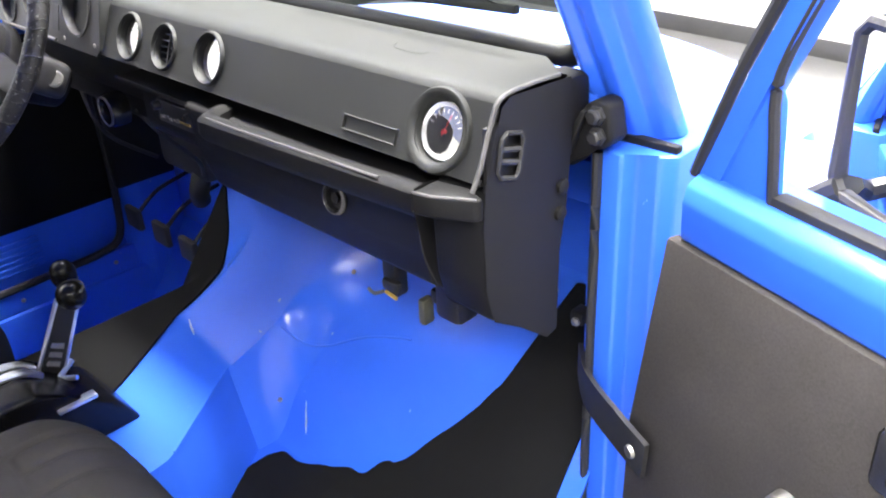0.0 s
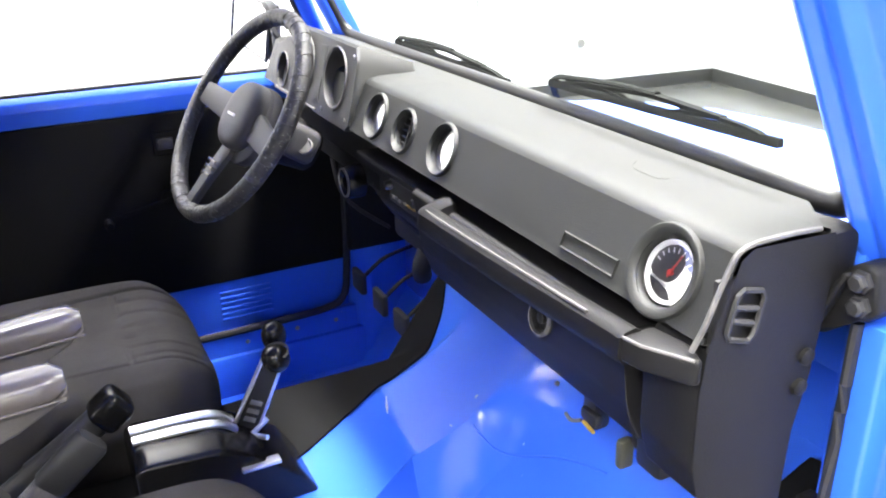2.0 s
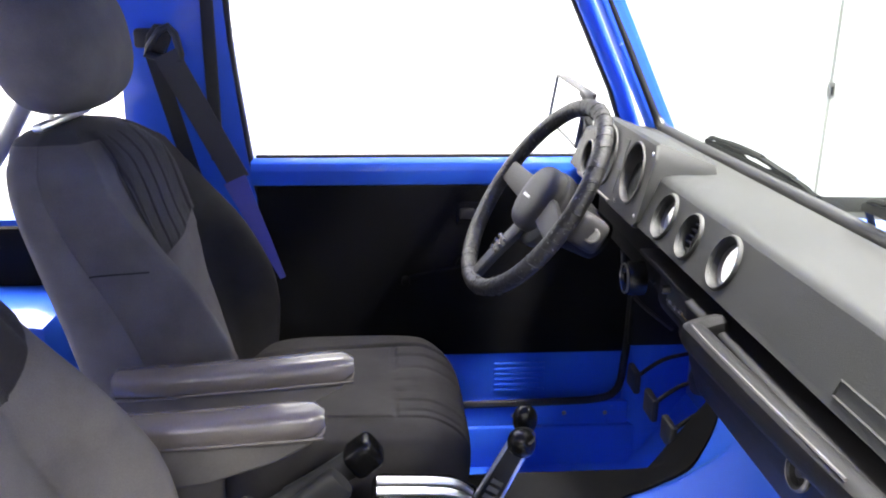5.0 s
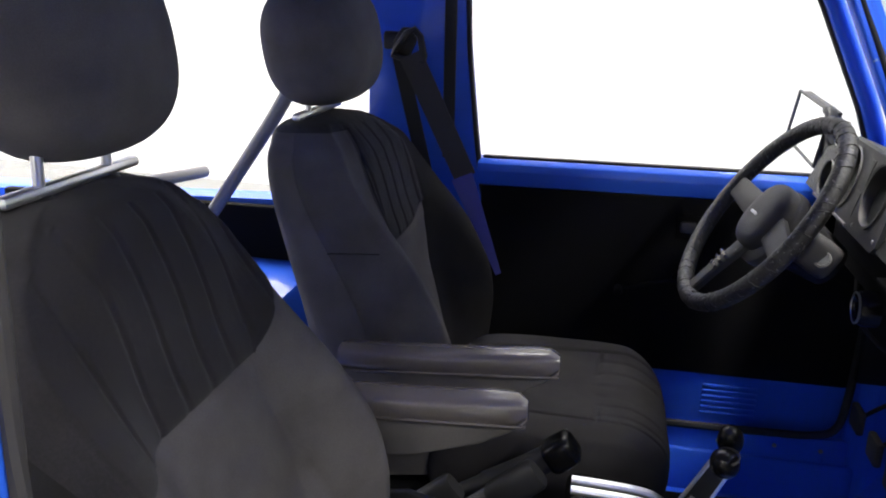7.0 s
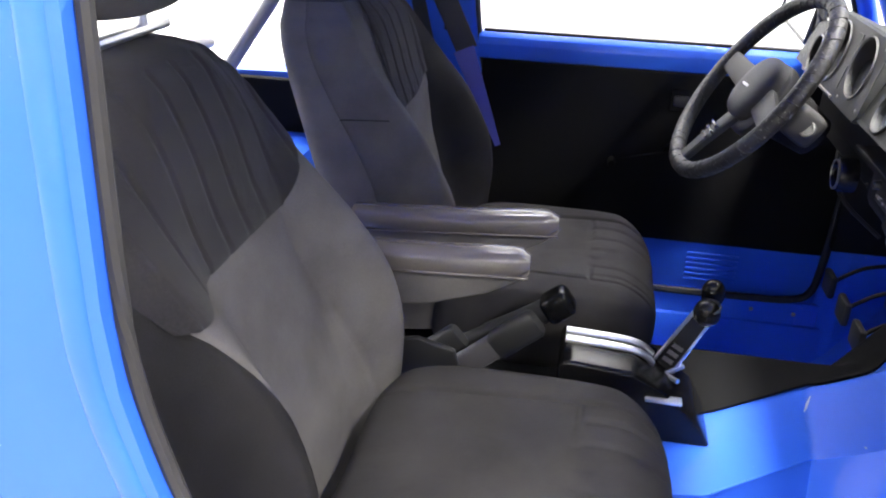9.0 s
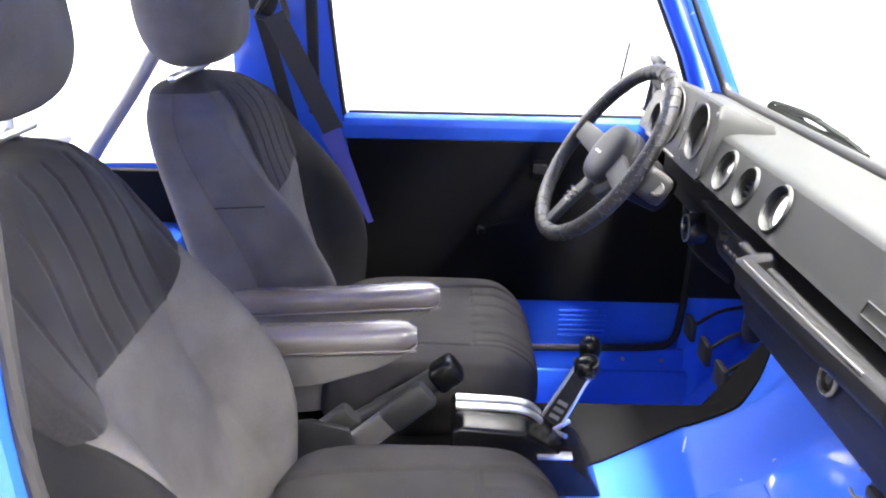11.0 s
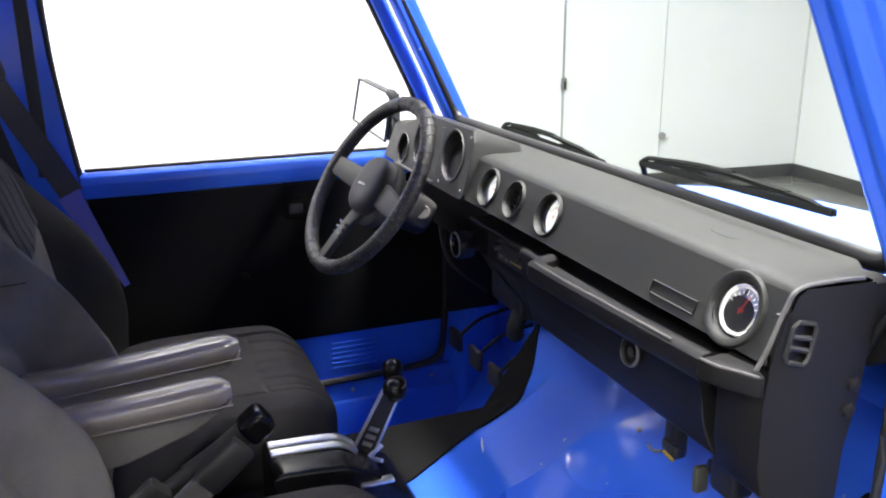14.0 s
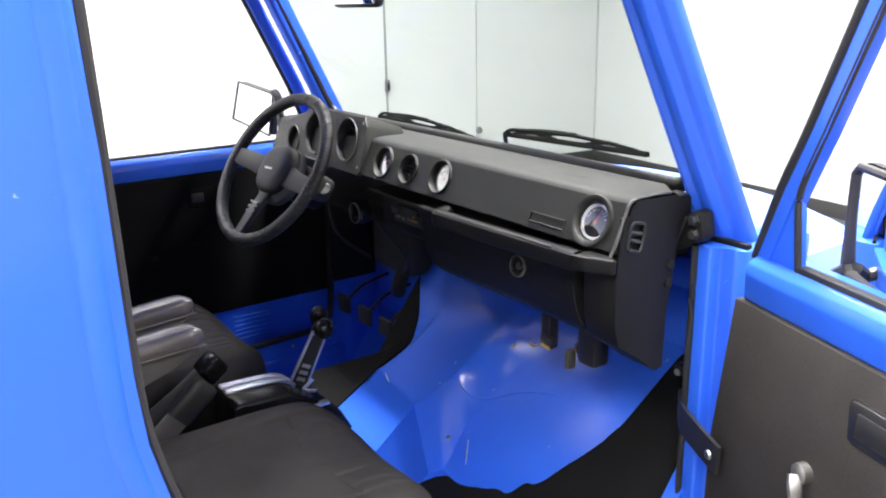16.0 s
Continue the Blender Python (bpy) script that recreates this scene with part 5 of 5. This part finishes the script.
strap = thing("check_strap", "black leather door check strap", "strap", at=(0.62, 0.16, 0.72))
bm = mesh()
sweep(bm, smooth_path([(0.600, 0.190, 0.755), (0.64, 0.150, 0.752), (0.70, 0.120, 0.748), (0.752, 0.098, 0.744)], 6), [(-0.003, -0.024), (0.003, -0.024), (0.003, 0.024), (-0.003, 0.024)])
part("band", bm, PLASTIC, strap)
bm = mesh()
revolve(bm, [(0.008, 0), (0.007, 0.004), (0, 0.005)], Matrix.Translation((0.733, 0.100, 0.746)) @ pose(0, 0, 0, 90, 0, -24), 12)
part("rivet", bm, STEEL, strap)
# mirror on the open door
mir2 = thing("door_mirror", "square black-framed mirror on the open door", "mirror", "door mirrors", at=(0.82, 0.22, 1.03))
bm = mesh()
MD = DM @ Matrix.Translation((0.122, 0.10, 1.085)) @ pose(0, 0, 0, 0, 0, -15)
box(bm, -0.075, 0.115, -0.014, 0.014, -0.075, 0.085, 0.02, MD, 3)
part("mirror_back", bm, PLASTIC, mir2)
bm = mesh()
box(bm, -0.064, 0.104, -0.0175, -0.0145, -0.064, 0.074, 0.001, MD)
part("mirror_glass", bm, MIRROR, mir2, "silvered mirror glass")
bm = mesh()
sweep(bm, [MD @ Vector(p) for p in ((-0.07, -0.016, -0.058), (-0.058, -0.016, -0.07), (0.098, -0.016, -0.07), (0.11, -0.016, -0.058), (0.11, -0.016, 0.068), (0.098, -0.016, 0.08), (-0.058, -0.016, 0.08), (-0.07, -0.016, 0.068))], circle(0.006, 8), closed=True, up=MD.to_3x3() @ Vector((0, 1, 0)))
part("mirror_frame", bm, SPOKE, mir2, "dark grey mirror frame")
bm = mesh()
sweep(bm, smooth_path([DM @ Vector(p) for p in ((0.03, 0.045, 1.0), (0.03, 0.085, 0.995), (0.06, 0.10, 1.02))], 6), circle(0.012, 8))
part("mirror_arm", bm, PLASTIC, mir2)

# ---- rear-view mirror ----
rv = thing("rear_view_mirror", "small black rear-view mirror below the windscreen header", "mirror", at=(-0.1, 0.02, 1.45))
bm = mesh()
box(bm, -0.125, 0.055, -0.06, -0.038, 1.410, 1.465, 0.012, None, 3)
part("mirror_housing", bm, PLASTIC, rv)
bm = mesh()
box(bm, -0.118, 0.048, -0.063, -0.059, 1.417, 1.458, 0.001)
part("mirror_glass", bm, MIRROR, rv)
bm = mesh()
tube(bm, [(-0.035, -0.04, 1.44), (-0.035, -0.03, 1.47), (-0.035, -0.01, 1.50)], 0.007, 8)
part("mirror_arm", bm, PLASTIC, rv)

# ---- wipers ----
def wiper(x0, x1, name, label, z0, z1):
    w = thing(name, label, "wiper", "windscreen wipers", at=((x0 + x1) / 2, 0.17, 1.13))
    zz = lambda t: z0 + (z1 - z0) * t
    yy = lambda t: ws_y(zz(t)) + 0.008
    xx = lambda t: x0 + (x1 - x0) * t
    bm = mesh()
    sweep(bm, [(xx(t / 12), yy(t / 12), zz(t / 12)) for t in range(13)], [(-0.004, -0.006), (0.004, -0.006), (0.004, 0.0), (0.0025, 0.003), (-0.0025, 0.003), (-0.004, 0.0)])
    part("rubber_blade", bm, TRIMBLACK, w)

    def over(t, up):
        return (xx(t), yy(t) + 0.4 * up, zz(t) + up)
    for a, b in ((0.06, 0.40), (0.60, 0.94)):
        bm = mesh()
        sweep(bm, smooth_path([over(a, 0.001), over(a + 0.05, 0.004), over((a + b) / 2, 0.0065), over(b - 0.05, 0.004), over(b, 0.001)], 4), [(-0.004, -0.002), (0.004, -0.002), (0.004, 0.002), (-0.004, 0.002)])
        part("claw", bm, TRIMBLACK, w)
    bm = mesh()
    sweep(bm, smooth_path([over(0.2, 0.007), over(0.32, 0.009), over(0.5, 0.012), over(0.68, 0.009), over(0.8, 0.007)], 4), [(-0.005, -0.0024), (0.005, -0.0024), (0.005, 0.0024), (-0.005, 0.0024)])
    part("bridge", bm, TRIMBLACK, w, "black bridge of the wiper blade")
    bm = mesh()
    sweep(bm, smooth_path([over(0.53, 0.014), over(0.35, 0.014), over(0.15, 0.010), over(0.02, 0.004), (xx(0.0) - 0.035, yy(0) + 0.035, zz(0) - 0.035), (xx(0.0) - 0.05, 0.27, 1.02)], 6), circle(0.0048, 8, 0.0036))
    part("wiper_arm", bm, TRIMBLACK, w)
    return w


wiper(-0.378, 0.010, "wiper", "black windscreen wiper resting on the glass", 1.147, 1.139)
wiper(0.133, 0.516, "wiper", "black windscreen wiper resting on the glass", 1.162, 1.173)

# ---- seat belts ----
belt = thing("seat_belt", "grey webbing seat belt hanging from the pillar", "seat belt", at=(-0.61, -0.7, 0.85))
bm = mesh()
GT = Matrix.Translation((-0.612, -0.785, 1.292)) @ pose(0, 0, 0, -12, 0, 0)
sweep(bm, [GT @ Vector((0.0, y, z)) for y, z in ((-0.034, -0.026), (0.0, -0.029), (0.034, -0.026), (0.030, -0.014), (0.014, 0.022), (0.0, 0.032), (-0.014, 0.022), (-0.030, -0.014))], circle(0.0075, 8), closed=True, up=(1, 0, 0))
guide = part("belt_guide", bm, PLASTIC, belt, "black triangular belt guide loop")
bm = mesh()
prism(bm, ((-0.050 - 0.78, 1.268), (-0.012 - 0.78, 1.268), (0.004 - 0.78, 1.302), (-0.006 - 0.78, 1.326), (-0.026 - 0.78, 1.328), (-0.042 - 0.78, 1.306)), -0.632, -0.617, along_x, 0.004)
part("guide_plate", bm, RUBBER, guide, "black plate behind the belt guide")
bm = mesh()
box(bm, -0.66, -0.632, -0.85, -0.80, 1.282, 1.318, 0.006)
part("guide_anchor", bm, RUBBER, guide)


def ribbon(bm, a, b, w0, w1, out, t=0.0016, n=10):
    a, b = Vector(a), Vector(b)
    for_pts = [a.lerp(b, k / n) for k in range(n + 1)]
    d = (b - a).normalized()
    side = d.cross(Vector(out)).normalized()
    rows = []
    for k, p in enumerate(for_pts):
        w = (w0 + (w1 - w0) * k / n) / 2
        o = Vector(out).normalized() * t
        rows.append([bm.verts.new(q) for q in (p - side * w - o, p + side * w - o, p + side * w + o, p - side * w + o)])
    for r, s in zip(rows, rows[1:]):
        for i in range(4):
            bm.faces.new((r[i], r[(i + 1) % 4], s[(i + 1) % 4], s[i]))
    bm.faces.new(rows[0][::-1])
    bm.faces.new(rows[-1])
    return bm


bm = ribbon(mesh(), (-0.605, -0.785, 1.275), (-0.605, -0.665, 1.03), 0.048, 0.046, (1, 0.1, 0.1))
part("webbing", bm, WEBBING, belt, "charcoal belt webbing")
bm = ribbon(mesh(), (-0.602, -0.672, 1.032), (-0.565, -0.582, 0.838), 0.046, 0.012, (1, 0.1, 0.2))
part("belt_sleeve", bm, BLUEWEB, belt, "bluish plastic belt sleeve")
bm = ribbon(mesh(), (-0.632, -0.815, 1.27), (-0.632, -0.70, 0.80), 0.030, 0.030, (1, 0.1, 0.1))
part("inner_webbing", bm, RUBBER, belt)

# ---- roll bar ----
bar = thing("roll_bar", "grey painted tubular roll bar behind the seats", "roll bar", at=(0, -1.1, 0.9))
for s in (1, -1):
    bm = mesh()
    tube(bm, [(s * 0.58, -1.24, 0.90), (s * 0.545, -1.13, 1.04), (s * 0.50, -1.02, 1.18), (s * 0.47, -0.95, 1.30), (s * 0.45, -0.93, 1.51)], 0.015, 14)
    part("brace", bm, GREYPAINT, bar)
bm = mesh()
tube(bm, [(-0.60, -1.25, 1.006), (-0.2, -1.25, 1.05), (0.3, -1.25, 1.10)], 0.013, 14, curve=False)
part("rear_rail", bm, GREYPAINT, bar, "pale grey rear cross rail")

# ---- centre console: shifter, hand brake, buckles ----
shift = thing("gear_lever", "chrome flat gear lever with black knob", "gear lever", at=(-0.03, -0.23, 0.6))
LV0, LV1 = Vector((-0.044, -0.238, 0.640)), Vector((-0.010, -0.188, 0.774))
LVN = Vector((1, -0.25, 0.1)).normalized()
bm = mesh()
ribbon(bm, LV0, LV1, 0.036, 0.028, LVN, 0.003)
lev = part("lever", bm, PLASTIC, shift, "flat black lever plate with chrome edges")
bm = mesh()
LVS = (LV1 - LV0).normalized().cross(LVN)
for w in (-1, 1):
    tube(bm, [LV0 + LVS * w * 0.018, LV1 + LVS * w * 0.014], 0.0036, 8, curve=False)
tube(bm, [LV0.lerp(LV1, 0.97) - LVS * 0.014, LV0.lerp(LV1, 0.97) + LVS * 0.014], 0.0032, 8, curve=False)
tube(bm, [LV0.lerp(LV1, 0.62) - LVS * 0.013, LV0.lerp(LV1, 0.62) + LVS * 0.013], 0.0022, 8, curve=False)
part("chrome_edge", bm, CHROME, lev, "bright chrome lever edges")
bm = mesh()
for k in range(3):
    ribbon(bm, LV0.lerp(LV1, 0.22 + 0.11 * k) + LVN * 0.0036, LV0.lerp(LV1, 0.28 + 0.11 * k) + LVN * 0.0036, 0.018, 0.017, LVN, 0.0004, 1)
part("engraving", bm, CHROME, lev)
bm = mesh()
blob(bm, 0.012, -0.188, 0.790, 0.021, 0.020, 0.020, 0.9, 0.95, 28, 18)
knob = part("knob", bm, GLOSSBLACK, shift, "round black knob")
part("knob_ring", revolve(mesh(), [(0.0185, -0.003), (0.0198, 0.0), (0.0185, 0.003)], Matrix.Translation((0.012, -0.188, 0.799)) @ pose(0, 0, 0, 14, 10, 0), 28), WORN, knob)
part("neck", tube(mesh(), [LV1, (0.006, -0.188, 0.780)], 0.009, 12, curve=False), GLOSSBLACK, shift)
low = thing("transfer_lever", "short black transfer lever with a round knob beside the gear lever", "gear lever", at=(-0.085, -0.225, 0.58))
part("lever", tube(mesh(), [(-0.085, -0.225, 0.60), (-0.062, -0.205, 0.70), (-0.037, -0.178, 0.79)], 0.006, 10), PLASTIC, low)
part("knob", blob(mesh(), -0.035, -0.176, 0.801, 0.018, 0.018, 0.022, 0.9, 0.95, 24, 16), GLOSSBLACK, low, "round black knob")
bm = mesh()
tube(bm, [(-0.05, -0.25, 0.655), (-0.025, -0.228, 0.652), (0.0, -0.21, 0.656)], 0.004, 8)
tube(bm, [(-0.035, -0.20, 0.665), (-0.02, -0.235, 0.650)], 0.004, 8, curve=False)
part("clip", bm, CHROME, shift)
cons = thing("shift_console", "black console with chrome edge strips", "console", at=(-0.02, -0.3, 0.58))
bm = mesh()
prism(bm, ((-0.40, 0.57), (-0.40, 0.690), (-0.385, 0.697), (-0.28, 0.690), (-0.245, 0.668), (-0.18, 0.625), (-0.15, 0.57)), -0.075, 0.050, along_x, 0.008, 3)
part("housing", bm, GLOSSBLACK, cons, "glossy black housing")
for xs in (-0.045, -0.018):
    bm = mesh()
    sweep(bm, smooth_path([(xs, -0.392, 0.700), (xs, -0.285, 0.694), (xs, -0.25, 0.674)], 5), [(-0.008, -0.003), (0.008, -0.003), (0.008, 0.001), (0.005, 0.004), (-0.005, 0.004), (-0.008, 0.001)])
    part("chrome_strip", bm, CHROME, cons, "bright chrome strip")
bm = mesh()
box(bm, 0.040, 0.058, -0.262, -0.206, 0.648, 0.654, 0.002)
part("front_strip", bm, CHROME, cons)
hb = thing("hand_brake", "black hand brake lever, released", "hand brake", at=(-0.06, -0.6, 0.6))
bm = mesh()
tube(bm, [(-0.05, -0.66, 0.585), (-0.042, -0.56, 0.648), (-0.036, -0.47, 0.708)], 0.019, 14)
part("lever", bm, RUBBER, hb)
bm = mesh()
sweep(bm, smooth_path([(-0.039, -0.52, 0.676), (-0.036, -0.47, 0.708), (-0.033, -0.42, 0.744)], 5), circle(0.0215, 16, 0.020))
part("grip", bm, RUBBER, hb, "black rubber grip")
bm = mesh()
blob(bm, 0, 0, 0, 0.026, 0.024, 0.025, 0.45, 0.5, 28, 16, Matrix.Translation((-0.033, -0.410, 0.751)) @ pose(0, 0, 0, -53, 0, 0))
part("end_cap", bm, GLOSSBLACK, hb, "glossy black end cap")
for bx, by, bz, tag in ((0.030, -0.476, 0.718, "black belt buckle in its sleeve between the seats"), (-0.005, -0.60, 0.655, "black belt buckle folded between the seats")):
    bk = thing("belt_buckle", tag, "belt buckle", "belt buckles", at=(bx, by - 0.1, 0.6))
    dirn = Vector((0.0, 0.76, 0.65)).normalized()
    c = Vector((bx, by, bz))
    rect = [(math.copysign(0.024 * abs(math.cos(a)) ** 0.6, math.cos(a)), math.copysign(0.015 * abs(math.sin(a)) ** 0.6, math.sin(a))) for a in (2 * math.pi * i / 18 for i in range(18))]
    bm = mesh()
    sweep(bm, [c - dirn * 0.13, c - dirn * 0.03], [(p * 0.85, q * 0.9) for p, q in rect], up=(1, 0, 0))
    part("sleeve", bm, WEBBING, bk, "charcoal webbing sleeve")
    bm = mesh()
    sweep(bm, [c - dirn * 0.034, c - dirn * 0.028, c + dirn * 0.045, c + dirn * 0.050], lambda t: [(p * (0.85 if t in (0, 1) else 1), q * (0.85 if t in (0, 1) else 1)) for p, q in rect], up=(1, 0, 0))
    part("buckle", bm, RUBBER, bk)
brk = thing("seat_bracket", "black steel seat bracket beside the tunnel", "bracket", at=(0.05, -0.62, 0.6))
bm = mesh()
prism(bm, ((-0.70, 0.60), (-0.70, 0.70), (-0.62, 0.715), (-0.56, 0.70), (-0.54, 0.62), (-0.56, 0.59)), 0.055, 0.068, along_x, 0.004)
part("plate", bm, PLASTIC, brk)
for by, bz in ((-0.66, 0.675), (-0.59, 0.635)):
    bm = mesh()
    revolve(bm, [(0.010, 0), (0.010, 0.005), (0.004, 0.008), (0, 0.008)], Matrix.Translation((0.067, by, bz)) @ pose(0, 0, 0, 0, 90, 0), 12)
    part("bolt", bm, STEEL, brk)

# ---- pedals ----
for k, px in enumerate((-0.56, -0.44, -0.33)):
    pd = thing("pedal", "black foot pedal hanging above the floor", "pedal", "pedals", at=(px, 0.2, 0.6))
    bm = mesh()
    box(bm, px - 0.03, px + 0.03, 0.145, 0.160, 0.575, 0.625, 0.006)
    part("pad", bm, RUBBER, pd)
    bm = mesh()
    tube(bm, [(px, 0.155, 0.60), (px, 0.21, 0.64), (px, 0.27, 0.655), (px, 0.302, 0.66)], 0.0045, 8)
    part("arm", bm, LID, pd)
